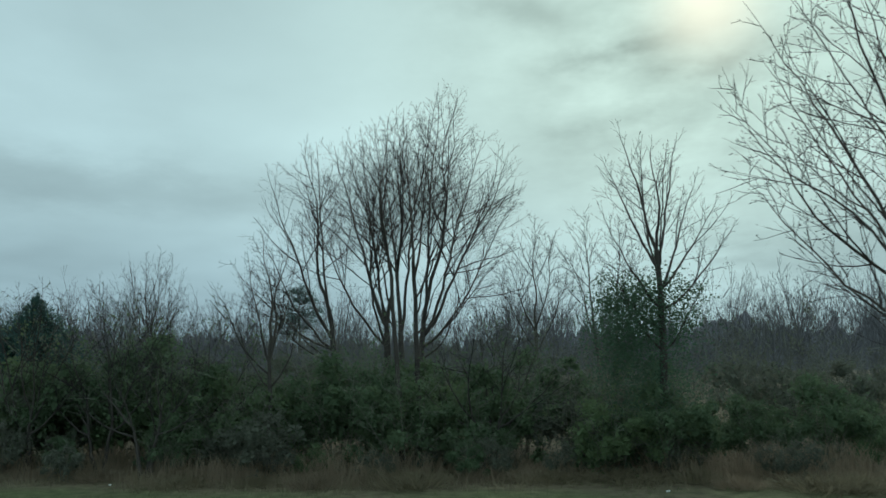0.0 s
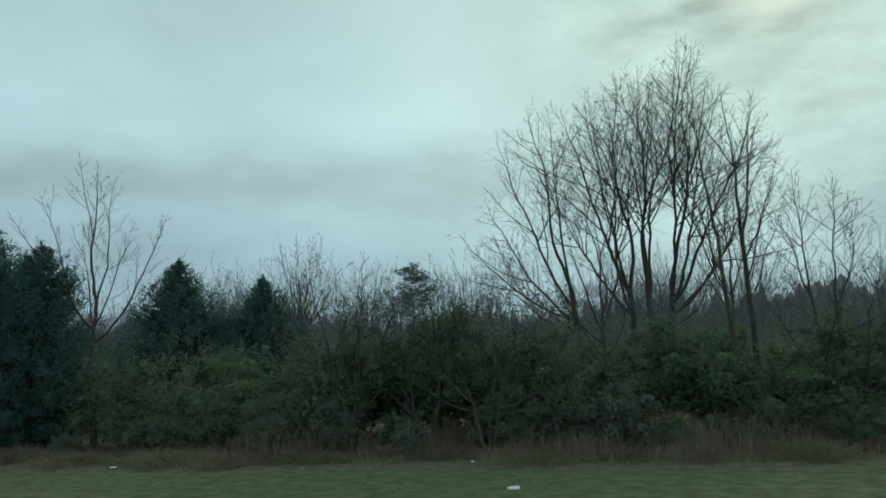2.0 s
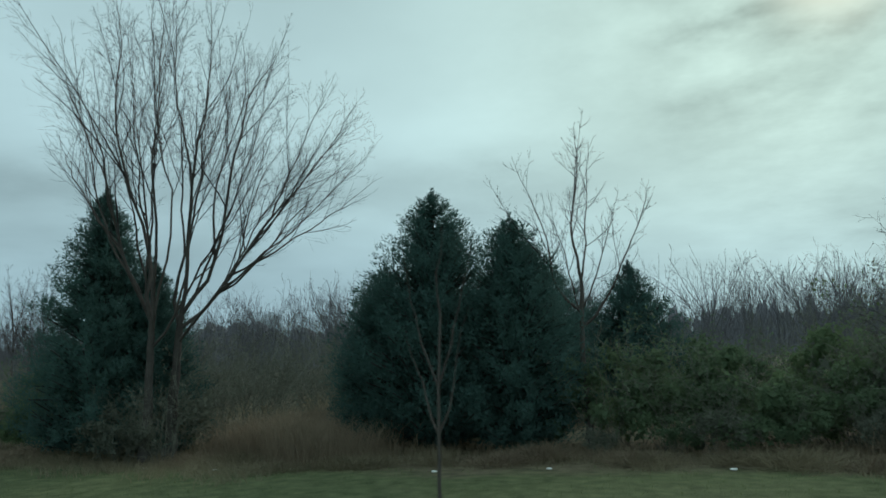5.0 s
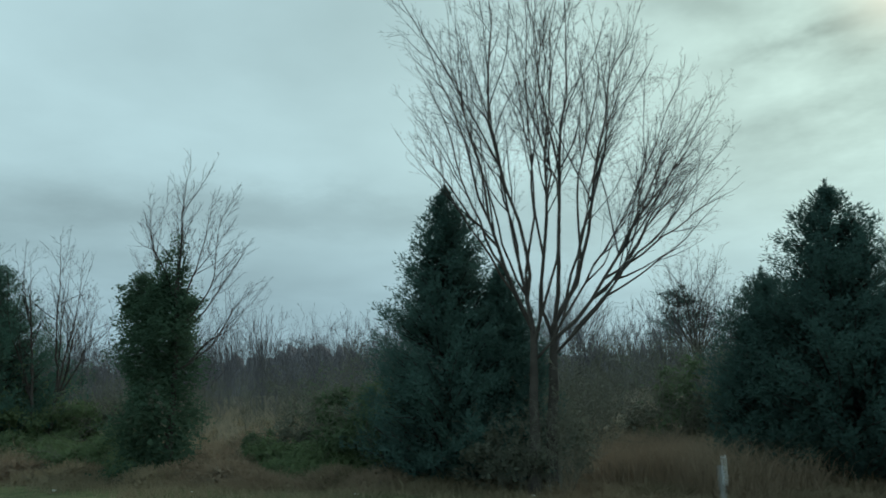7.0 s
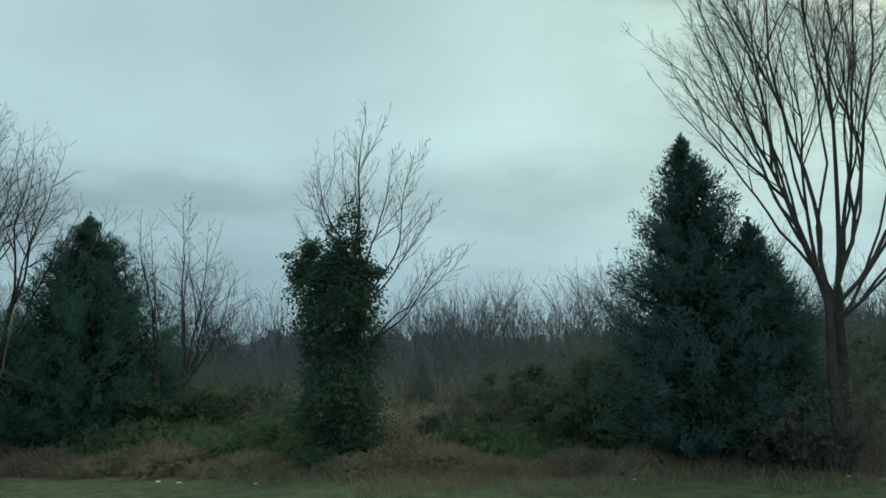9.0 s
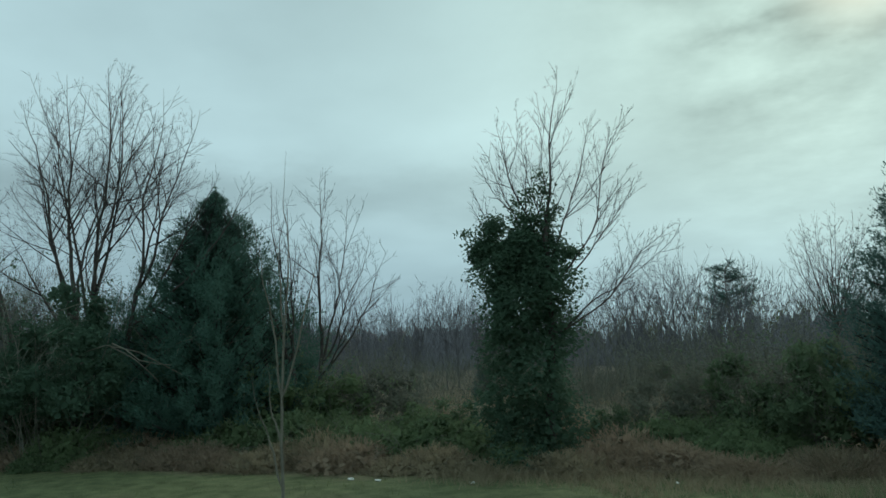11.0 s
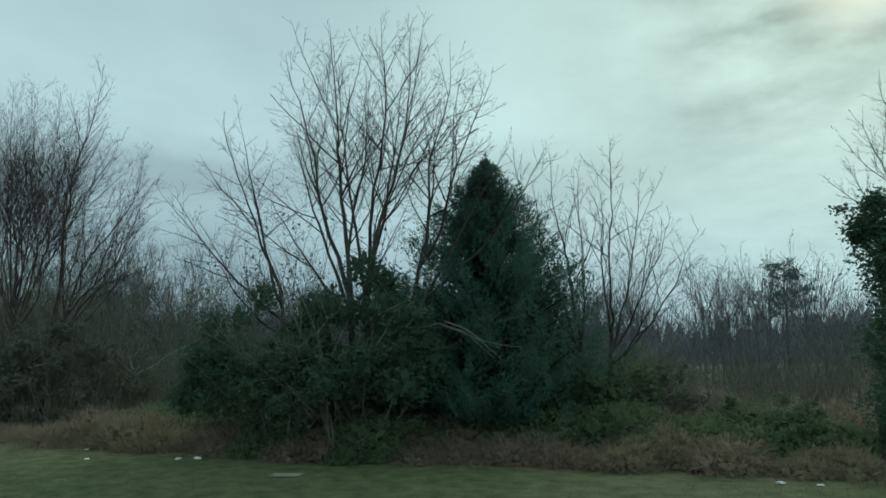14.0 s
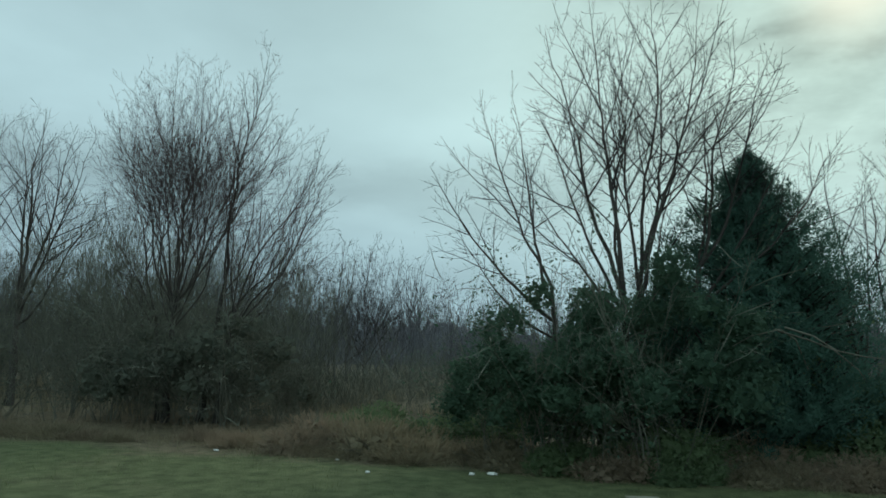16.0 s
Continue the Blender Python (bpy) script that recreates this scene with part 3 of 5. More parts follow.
def ivy_sleeve(rng, line, radius, count, size=0.10):
    """Ivy leaves crowding round a trunk's line; radius along it."""
    n = len(line)
    k = rng.random(count) * (n - 1)
    i = np.minimum(k.astype(int), n - 2)
    f = (k - i)[:, None]
    c = line[i] * (1 - f) + line[i + 1] * f
    rad = radius[i] * (1 - f[:, 0]) + radius[i + 1] * f[:, 0]
    a = rng.random(count) * 2 * np.pi
    rough = 1 + 0.24 * np.sin(a * 3 + c[:, 2] * 2.1) + 0.24 * np.sin(a * 2 - c[:, 2] * 3.7) + rng.normal(0, 0.16, count)
    q = rad * rough * (0.55 + 0.45 * np.sqrt(rng.random(count)))
    at = c + np.stack([np.cos(a) * q, np.sin(a) * q, rng.normal(0, 0.06, count)], axis=1)
    way = np.stack([np.cos(a), np.sin(a), -0.3 + 0 * a], axis=1) + rng.normal(0, 0.6, (count, 3))
    s = size * (0.6 + 0.8 * rng.random(count))
    return blades(rng, at, way, s, s * 0.75, face=at - c + np.array([0, 0, 0.25]))


# ---------- ground ----------
def build_ground():
    """One sheet to the horizon, gently uneven near the verge."""
    xs = np.concatenate([[-3000, -900, -300, -160], np.arange(-110, 51, 1.0), [90, 200, 700, 3000]])
    ys = np.concatenate([[-3000, -600, -100, -20], np.arange(-6, 70, 1.0), [80, 100, 140, 220, 500, 1200, 3000]])
    gx, gy = np.meshgrid(xs, ys)
    gz = ground_z(gx, gy)
    v = np.stack([gx, gy, gz], axis=-1).reshape(-1, 3)
    w = len(xs)
    i, j = np.meshgrid(np.arange(w - 1), np.arange(len(ys) - 1))
    k = (j * w + i).ravel()
    f = np.stack([k, k + 1, k + w + 1, k + w], axis=1)
    ob = new("ground", mesh_of("ground", [(v, f)], ground_material()))
    tagged(ob, "mown green grass verge running into brown field", "ground", kind="structure")


build_ground()


# ---------- far woods ----------
def wood_template(seed, h, spread, limbs=9, side=7, twig=3, twig_r=0.011, first=0.35, girth=0.009):
    rng = np.random.default_rng(seed)
    z = np.linspace(-0.1, h * 0.55, 6)
    line = np.stack([np.cumsum(rng.normal(0, 0.05, 6)), np.cumsum(rng.normal(0, 0.05, 6)), z], axis=1)[None]
    chunks = [tubes(line, (girth * h * np.linspace(1, 0.5, 6))[None], 5)]
    a = rng.random(limbs) * 2 * np.pi
    u = first + (1 - first) * rng.random(limbs)
    i = np.minimum((u * 5).astype(int), 5)
    way = np.stack([np.cos(a) * spread, np.sin(a) * spread, np.ones(limbs)], axis=1)
    l0, r0 = grow(rng, line[0][i], way, h * (0.95 - 0.5 * u) * (0.8 + 0.4 * rng.random(limbs)), np.full(limbs, 0.4 * girth * h), 4, 0.03, 0.12, 0.2)
    chunks.append(tubes(l0, r0, 4))
    p, d, n1, r = shoots(rng, l0, r0, np.full(limbs, h * 0.4), side, 0.2, 1.0, 20, 50, 0.3, 0.6, 0.6, 0.4)
    l1, r1 = grow(rng, p, d, n1, np.maximum(r, twig_r), 2, 0.06, 0.1, 0.4)
    chunks.append(tubes(l1, r1, 3))
    p, d, n2, r = shoots(rng, l1, r1, n1, twig, 0.3, 1.0, 20, 50, 0.35, 0.6, 0.8, 0.3)
    chunks.append(blades(rng, p, d, n2, np.full(len(p), twig_r * 1.8), 0.04))
    return chunks


def stamp(chunks, x, y, s, turn, sz=1.0):
    c, q = math.cos(turn), math.sin(turn)
    m = np.array([[c, q, 0], [-q, c, 0], [0, 0, sz]]) * s
    return [(v @ m + np.array([x, y, 0]), f) for v, f in chunks]


def build_far_woods():
    rng = np.random.default_rng(11)
    kinds = [wood_template(100 + k, 9.0, 0.4 + 0.12 * (k % 3), limbs=9 + k % 3, side=7, twig=3) for k in range(6)]
    scrub = [wood_template(120 + k, 4.5, 0.5, 13, 6, 4, 0.0075, 0.02, 0.005) for k in range(4)]
    belts = ((60, 80, 100, 1.1, 0.25), (80, 125, 92, 1.4, 0.25), (125, 190, 44, 1.9, 0.25))
    for near, far, count, size, vary in belts:
        out = []
        for _ in range(count):
            y = near + (far - near) * rng.random()
            x = -28 + (rng.random() - 0.5) * 2 * (55 + 0.95 * y)
            out += stamp(kinds[rng.integers(6)], x, y, size * (1 - vary + 2 * vary * rng.random()), rng.random() * 6.3)
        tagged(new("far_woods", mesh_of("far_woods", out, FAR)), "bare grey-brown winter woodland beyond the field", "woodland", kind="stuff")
    out = []
    for _ in range(66):
        out += stamp(kinds[rng.integers(6)], -76 - 36 * rng.random(), 34 + 16 * rng.random(), 0.8 + 0.4 * rng.random(), rng.random() * 6.3)
    tagged(new("far_woods", mesh_of("far_woods", out, FAR)), "bare winter copse at the end of the field", "woodland", kind="stuff")
    out = []
    for _ in range(26):
        y = 48 + 50 * rng.random() ** 1.3
        x = -28 + (rng.random() - 0.5) * 2 * (50 + 0.8 * y)
        out += stamp(scrub[rng.integers(4)], x, y, 0.7 + 0.5 * rng.random(), rng.random() * 6.3)
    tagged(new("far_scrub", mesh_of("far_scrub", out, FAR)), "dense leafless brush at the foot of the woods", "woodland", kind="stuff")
    out = []
    for x0, x1, y0, y1, count, s0, s1 in ((-110, -74, 28, 46, 26, 1.1, 1.9), (-76, -68.5, 25, 30, 6, 0.9, 1.3), (-72, -62, 36, 50, 8, 0.6, 0.9), (-60, -45, 29, 42, 9, 0.7, 1.1), (-46, -26, 29, 48, 16, 0.65, 1.15), (-26, 18, 33, 50, 22, 0.85, 1.3)):
        for _ in range(count):
            out += stamp(scrub[rng.integers(4)], x0 + (x1 - x0) * rng.random(), y0 + (y1 - y0) * rng.random(), s0 + (s1 - s0) * rng.random(), rng.random() * 6.3)
    tagged(new("brush", mesh_of("brush", out, SCRUB)), "leafless grey-brown brush growing over the old field", "brush", kind="stuff")

    # fine twigs filling the brush, in lumps like separate bushes
    def twig_haze(x0, x1, y0, y1, count, top, length, width):
        count, width = count // 5, width * 0.65
        x, y = x0 + (x1 - x0) * rng.random(count), y0 + (y1 - y0) * rng.random(count)
        lump = 0.58 + 0.20 * np.sin(x * 0.7 + 0.7 * y) * np.sin(y * 0.6 + 1) + 0.14 * np.sin(x * 1.7 + 1.3) * np.sin(y * 1.3 + x * 0.2) + 0.16 * np.sin(x * 0.23 + 2)
        z = np.clip(lump, 0.15, 0.82) * top * 1.12 * rng.random(count) ** 0.8
        way = np.repeat(rng.normal(0, 0.3, (count, 3)) + np.array([0, 0, 1.0]), 6, axis=0) + rng.normal(0, 0.3, (count * 6, 3))
        at = np.repeat(np.stack([x, y, z * 0.9], 1), 6, axis=0) + way * (length * 0.5 * rng.random(count * 6))[:, None]
        return blades(rng, at, way, length * (0.6 + rng.random(count * 6)), np.full(count * 6, width), 0.05)

    near = [twig_haze(-116, -76, 30, 50, 44000, 12.0, 0.9, 0.034), twig_haze(-78, -66.5, 21.5, 27, 24000, 10.0, 0.5, 0.018), twig_haze(-70, -56, 24, 34, 12000, 3.4, 0.5, 0.016), twig_haze(-78, -67, 26, 34, 5000, 6.0, 0.6, 0.018), twig_haze(-72, -44, 30, 46, 10000, 3.4, 0.6, 0.02), twig_haze(-46, -26, 27, 46, 15000, 4.4, 0.6, 0.02), twig_haze(-26, 20, 28, 50, 22000, 4.2, 0.6, 0.02), twig_haze(-60, -34, 46, 60, 8000, 3.4, 0.6, 0.025)]
    tagged(new("young_growth", mesh_of("young_growth", near, SCRUB)), "low tangle of thin leafless shoots over the old field", "brush", kind="stuff")
    far = [twig_haze(-115, 50, 58, 72, 36000, 8.5, 1.0, 0.044), twig_haze(-140, 80, 72, 100, 36000, 11.0, 1.3, 0.06), twig_haze(-200, 130, 100, 170, 30000, 15.0, 2.0, 0.08)]
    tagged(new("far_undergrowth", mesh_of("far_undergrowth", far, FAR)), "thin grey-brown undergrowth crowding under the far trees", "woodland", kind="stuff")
    # distant tree line closing the view, coloured pale and bluish to imitate haze
    xs = np.arange(-900, 800, 1.2)
    top = 16.0 + 2.5 * np.sin(xs * 0.021) + 1.8 * np.sin(xs * 0.083 + 1) + 1.4 * np.sin(xs * 0.37) + rng.normal(0, 2.4, len(xs))
    rows = [np.stack([xs, 330 + 0 * xs, 0 * xs - 0.5], 1), np.stack([xs, 332 + 0 * xs, top * 0.6], 1), np.stack([xs, 336 + 0 * xs, top], 1), np.stack([xs, 346 + 0 * xs, top * 0.9], 1), np.stack([xs, 350 + 0 * xs, 0 * xs - 0.5], 1)]
    v = np.concatenate(rows)
    n = len(xs)
    k = np.arange(n - 1)
    f = np.concatenate([np.stack([k + n * i, k + 1 + n * i, k + 1 + n * (i + 1), k + n * (i + 1)], 1) for i in range(4)])
    tagged(new("backdrop_woods", mesh_of("backdrop_woods", [(v, f)], HAZE_TINTED)), "distant tree line on the horizon, haze painted into its colour", "woodland", kind="structure")


build_far_woods()

# ---------- bare trees ----------
# big many-stemmed tree behind the thicket
bare_tree("many_stemmed_tree", -5.3, 29.5, "tall leafless many-stemmed maple rising behind the thicket",
          [(-2.0, 0, -2.6, 0.1, 4.6, 0.2), (-0.4, 0.2, -0.4, 0.3, 4.2, 0.24), (0.2, -0.2, 0.3, -0.2, 4.2, 0.2), (0.8, 0.1, 1.2, 0.0, 4.6, 0.2)],
          [(0, 1, -3.8, 0.5, 11.7, 0.09, 1.0), (0, 0.9, -5.0, -0.6, 10.4, 0.08, 0.9), (0, 0.95, -2.9, -0.8, 11.2, 0.07, 1.1), (0, 0.75, -6.8, 0.4, 7.0, 0.055, 0.75), (0, 0.8, -5.8, 0.8, 8.4, 0.06, 0.8), (0, 0.7, -4.8, -1.4, 6.0, 0.04, 0.75), (0, 0.65, -5.8, -0.6, 5.6, 0.04, 0.75),
           (1, 1, -2.5, 0.3, 11.6, 0.10, 0.85), (1, 1, -1.6, 1.4, 12.2, 0.08, 0.9), (1, 1, -0.3, 0.5, 12.8, 0.10, 1.0), (1, 0.9, -1.4, -1.5, 11.2, 0.06, 0.9), (1, 0.9, -3.4, -0.8, 9.8, 0.06, 0.8),
           (2, 1, 0.5, -0.4, 12.8, 0.10, 1.0), (2, 0.95, 1.2, 0.8, 12.6, 0.08, 1.0), (2, 1, -0.4, -1.6, 11.8, 0.07, 0.9),
           (3, 1, 2.6, 0.2, 13.7, 0.11, 0.95), (3, 0.95, 1.9, -1.0, 13.0, 0.08, 1.0), (3, 0.9, 3.6, 1.2, 12.2, 0.08, 0.9), (3, 0.9, 4.6, 0.2, 11.0, 0.08, 0.85), (3, 0.8, 5.0, -0.6, 9.2, 0.06, 0.85), (3, 0.75, 4.8, 0.8, 7.8, 0.05, 1.0), (3, 0.65, 3.6, -1.2, 6.4, 0.04, 0.85)], 21, gap=0.27, forks=1.6, reach=0.42, fine=0.0052)
bare_tree("twin_trunk_tree", -3.25, 20.4, "slim leafless tree with two straight trunks in the thicket", [(-0.2, 0, -0.45, 0, 5.0, 0.10), (0.2, 0.1, 0.1, 0.1, 5.4, 0.11)],
          [(0, 1, -0.95, 0, 9.3, 0.05, 1.0), (0, 0.9, -1.3, 0.3, 8.2, 0.035, 0.95), (0, 0.8, -1.4, -0.3, 6.8, 0.03, 0.9), (1, 1, -0.1, 0.1, 9.0, 0.055, 1.0), (1, 0.95, 0.6, 0, 8.6, 0.045, 1.0), (1, 0.85, 1.2, 0.3, 7.3, 0.035, 0.9), (1, 0.8, 0.9, -0.5, 6.8, 0.03, 0.9), (1, 0.7, 1.1, 0.2, 5.8, 0.03, 0.85)],
          39, reach=0.36, fine=0.0045)
bare_tree("slender_tree", -6.75, 19.4, "small leafless tree with a narrow dark trunk", [(0, 0, 0.05, 0, 3.4, 0.085)],
          [(0, 1, -0.25, 0, 6.3, 0.05, 1.1), (0, 0.95, 0.35, 0.2, 6.1, 0.045, 1.0), (0, 0.85, -0.8, 0.3, 5.7, 0.04, 0.9), (0, 0.85, 0.8, -0.3, 5.4, 0.035, 0.9), (0, 0.75, -1.6, -0.1, 4.9, 0.03, 0.85), (0, 0.7, 0.9, 0.4, 4.6, 0.03, 0.85), (0, 0.65, -1.0, -0.4, 4.1, 0.025, 0.85)],
          22, forks=1.5, gap=0.2, reach=0.4, fine=0.0042)
bare_tree("slender_tree", 0.1, 44, "small leafless tree with a narrow dark trunk", [(0, 0, 0.1, 0, 5.5, 0.15)],
          [(0, 1, 0.2, 0, 11.3, 0.08, 1.2), (0, 0.9, -1.6, 0.3, 9.2, 0.06, 1.1), (0, 0.9, 1.2, -0.3, 10.0, 0.06, 1.1), (0, 0.7, -2.2, -0.5, 8.2, 0.05, 0.9), (0, 0.7, 2.0, 0.4, 7.8, 0.05, 0.9)], 23, fine=0.009)
bare_tree("slender_tree", 3.4, 40, "small leafless tree of several thin stems", [(0, 0, -0.4, 0, 5.0, 0.12), (0.4, 0, 0.9, 0.1, 5.0, 0.11)],
          [(0, 1, -0.6, 0, 10.6, 0.07, 1.2), (0, 0.9, -1.6, 0.3, 8.6, 0.06, 1.1), (1, 1, 1.2, -0.3, 10.2, 0.07, 1.1), (1, 0.8, 2.3, 0.4, 8.6, 0.05, 0.9)], 24, fine=0.008)
bare_tree("upright_tree", 3.0, 19.2, "leafless upright tree with long straight top shoots", [(0, 0, 0.05, 0, 5.3, 0.14)],
          [(0, 1, -0.75, 0, 8.7, 0.05, 1.0), (0, 1, 0.15, 0.2, 8.3, 0.05, 1.1), (0, 0.95, 0.75, 0.1, 8.3, 0.05, 1.1), (0, 0.95, -1.15, 0.4, 7.9, 0.045, 1.1), (0, 0.9, 0.35, -0.6, 7.8, 0.04, 1.2), (0, 0.9, 1.25, 0.4, 7.4, 0.045, 1.0), (0, 0.85, -0.4, -0.5, 7.6, 0.04, 1.1), (0, 0.85, 1.65, 0.1, 6.6, 0.04, 0.9),
           (0, 0.8, -1.35, -0.4, 6.5, 0.04, 0.9), (0, 0.75, 2.0, -0.3, 6.0, 0.035, 0.8), (0, 0.7, -1.45, 0.5, 5.5, 0.035, 0.8), (0, 0.6, 1.5, 0.4, 5.2, 0.03, 0.85), (0, 0.6, -1.1, -0.3, 4.8, 0.03, 0.85)], 25, forks=1.4, reach=0.4, fine=0.0042)
bare_tree("budding_tree", 5.6, 10.0, "large leafless tree with knobbly buds on its twigs", [(0, 0, -0.2, 0, 3.2, 0.13), (0.5, 0.2, 0.8, 0.3, 3.5, 0.13)],
          [(0, 0.95, -2.6, 0.3, 7.4, 0.036, 0.9), (0, 1, -2.0, -0.4, 8.9, 0.036, 1.1), (0, 0.9, -3.2, -0.4, 5.9, 0.032, 0.85), (0, 0.8, -2.9, 0.3, 5.0, 0.028, 0.8), (0, 0.75, -2.5, 0.1, 4.3, 0.024, 0.8), (0, 0.7, -2.0, -0.1, 3.7, 0.02, 0.75), (0, 0.9, -2.4, 0.5, 6.7, 0.03, 0.9), (0, 0.85, -3.0, 0.1, 6.4, 0.028, 0.85),
           (0, 0.9, -0.9, 0.8, 9.6, 0.035, 1.2), (0, 1, -1.4, 0.3, 8.2, 0.03, 1.1), (1, 1, 0.3, 0.5, 10.0, 0.04, 1.2), (1, 0.9, 1.9, 0.1, 9.0, 0.035, 1.0), (1, 0.8, 2.8, 0.6, 7.0, 0.03, 0.8), (1, 1, -0.2, -0.7, 9.4, 0.035, 1.2), (1, 0.7, -1.2, 0.5, 5.6, 0.024, 0.9), (1, 0.8, -0.8, 0.2, 6.6, 0.028, 0.9)],
          26, gap=0.36, forks=1.4, reach=0.36, up=0.05, leaf=(TWIG, 0.03, 0.7, "dark swelling buds"), fine=0.0052)
FAN_TRUNK = [(0, 0, 0, 0, 5.0, 0.2)]
bare_tree("fan_shaped_tree", -29.9, 58, "leafless fan-shaped tree standing in the far scrub", FAN_TRUNK, dome_limbs(271, FAN_TRUNK, 0, 0, 3.9, 2.6, 6.4, 12.6, 20, 0.05), 27, gap=0.42, forks=1.2, reach=0.3, fine=0.0075)
ROUND_TRUNK = [(0, 0, 0, 0, 2.6, 0.2), (1.5, 0.5, 1.9, 0.5, 2.6, 0.16), (-1.5, -0.3, -1.9, -0.3, 2.6, 0.16)]
bare_tree("fan_shaped_tree", -82.0, 68, "leafless rounded tree standing at the wood's edge", ROUND_TRUNK, dome_limbs(281, ROUND_TRUNK, 0, 0, 7.0, 4.5, 3.6, 14.2, 30, 0.05), 28, gap=0.5, forks=1.2, reach=0.3, fine=0.010)
bare_tree("three_armed_tree", -21.4, 20.4, "slim leafless tree with a tall middle stem and two side arms", [(0, 0, 0, 0, 4.4, 0.11)],
          [(0, 1, 0.05, 0, 8.6, 0.06, 1.1), (0, 0.95, 0.4, 0.3, 8.2, 0.04, 1.2), (0, 0.85, -1.6, -0.5, 7.8, 0.045, 0.75), (0, 0.8, 1.9, 0.8, 7.1, 0.045, 0.8), (0, 0.9, -0.8, 0.5, 7.0, 0.03, 0.9), (0, 0.9, 1.1, 0.2, 6.9, 0.03, 0.9)],
          29, reach=0.33, up=0.1, fine=0.0045)
# elm with a vase-shaped crown on twin trunks
ELM_TRUNKS = [(-0.36, 0, -0.12, 0, 3.7, 0.17), (-0.16, 0.7, 0.14, 0.9, 3.9, 0.19)]
ELM_LIMBS = [(0, 1, -2.5, -0.9, 11.2, 0.061, 1.05), (0, 1, -0.9, -0.8, 13.0, 0.061, 1.1), (0, 0.95, 1.3, -1.6, 12.4, 0.053, 1.05), (0, 0.97, -1.98, 1.2, 12.0, 0.053, 1.1), (1, 1, 0.6, 1.2, 13.6, 0.066, 1.1), (1, 1, 2.5, 2.5, 12.4, 0.066, 1.1),
             (1, 0.92, 4.3, 3.2, 10.0, 0.057, 1.0), (1, 0.97, -0.4, 3.2, 12.6, 0.053, 1.1), (1, 0.88, 4.0, 0.3, 7.9, 0.045, 1.0), (0, 0.9, 3.3, 0.3, 9.0, 0.041, 1.05)]
# further limbs fork off the main one whose tip is nearest
for n, (tx, ty, tz) in enumerate(((-3.2, 0.2, 9.8), (-1.55, 0.6, 12.6), (-2.75, -0.6, 10.6), (-3.0, -0.4, 9.0), (-1.38, -2.2, 11.0), (0.2, -0.6, 13.4), (2.4, -0.3, 11.0), (1.5, 2.2, 13.0), (3.43, 3.7, 11.2), (3.33, 5.7, 10.8), (1.7, 3.8, 12.4),
                                  (3.6, 4.7, 9.0), (-1.03, 2.6, 12.0), (4.1, 0.4, 6.5), (3.4, 0.3, 5.5), (3.8, 0.3, 8.7), (4.7, 4.2, 9.2), (4.6, 4.4, 8.0), (2.0, 0.9, 6.4), (-0.2, 0.8, 13.2), (0.9, -0.9, 12.6), (-2.2, 0.6, 11.0))):
    main = min(range(10), key=lambda q: (ELM_LIMBS[q][2] - tx) ** 2 + (ELM_LIMBS[q][3] - ty) ** 2 + 0.3 * (ELM_LIMBS[q][4] - tz) ** 2)
    ELM_LIMBS.append((2 + main, 0.1 + 0.07 * (n % 5), tx, ty, tz, 0.038, 1.0))
bare_tree("vase_shaped_elm", -31.8, 17.1, "tall leafless elm with a wide vase-shaped crown on twin trunks", ELM_TRUNKS, ELM_LIMBS, 31, gap=0.42, forks=0.8, fork=(8, 16), reach=0.34, up=0.05, angle=(14, 34), low=0.3, fine=0.0034)
bare_tree("young_tree", -26.0, 33, "slim leafless young tree behind the cedars", [(0, 0, 0, 0, 3.5, 0.1)],
          [(0, 1, 0.1, 0, 7.5, 0.05, 1.1), (0, 0.9, -0.9, 0.3, 6.8, 0.04, 1), (0, 0.9, 1.0, 0.2, 6.6, 0.04, 1)], 32, fine=0.006)
# dead-straight pale saplings close to the road
for sx, sy, sd, tips in ((-22.2, 9.1, 33, [(0.1, 0, 4.3, 1), (0.55, 0.1, 4.1, 0.8), (-0.4, 0.1, 3.9, 0.8), (0.5, -0.2, 3.1, 0.6), (-0.35, 0, 2.9, 0.55)]),
                         (-44.85, 9.3, 34, [(0.05, 0, 5.4, 1), (-0.15, 0.05, 4.8, 1), (-0.42, 0, 4.4, 0.8), (0.55, 0.05, 4.5, 0.8), (-0.3, 0.1, 2.6, 0.55), (-0.45, 0, 2.5, 0.4)])):
    bare_tree("sapling", sx, sy, "thin leafless sapling standing alone on the verge", [(0, 0, 0.02, 0, 3.0, 0.032)],
              [(0, s, a, b, c, 0.018, 1.0) for a, b, c, s in tips], sd, forks=0, gap=1.5, reach=0.14, low=0.4, twig_mat=TWIG, fine=0.004, bark=PALE_BARK if sd == 34 else None, group="saplings on the verge")
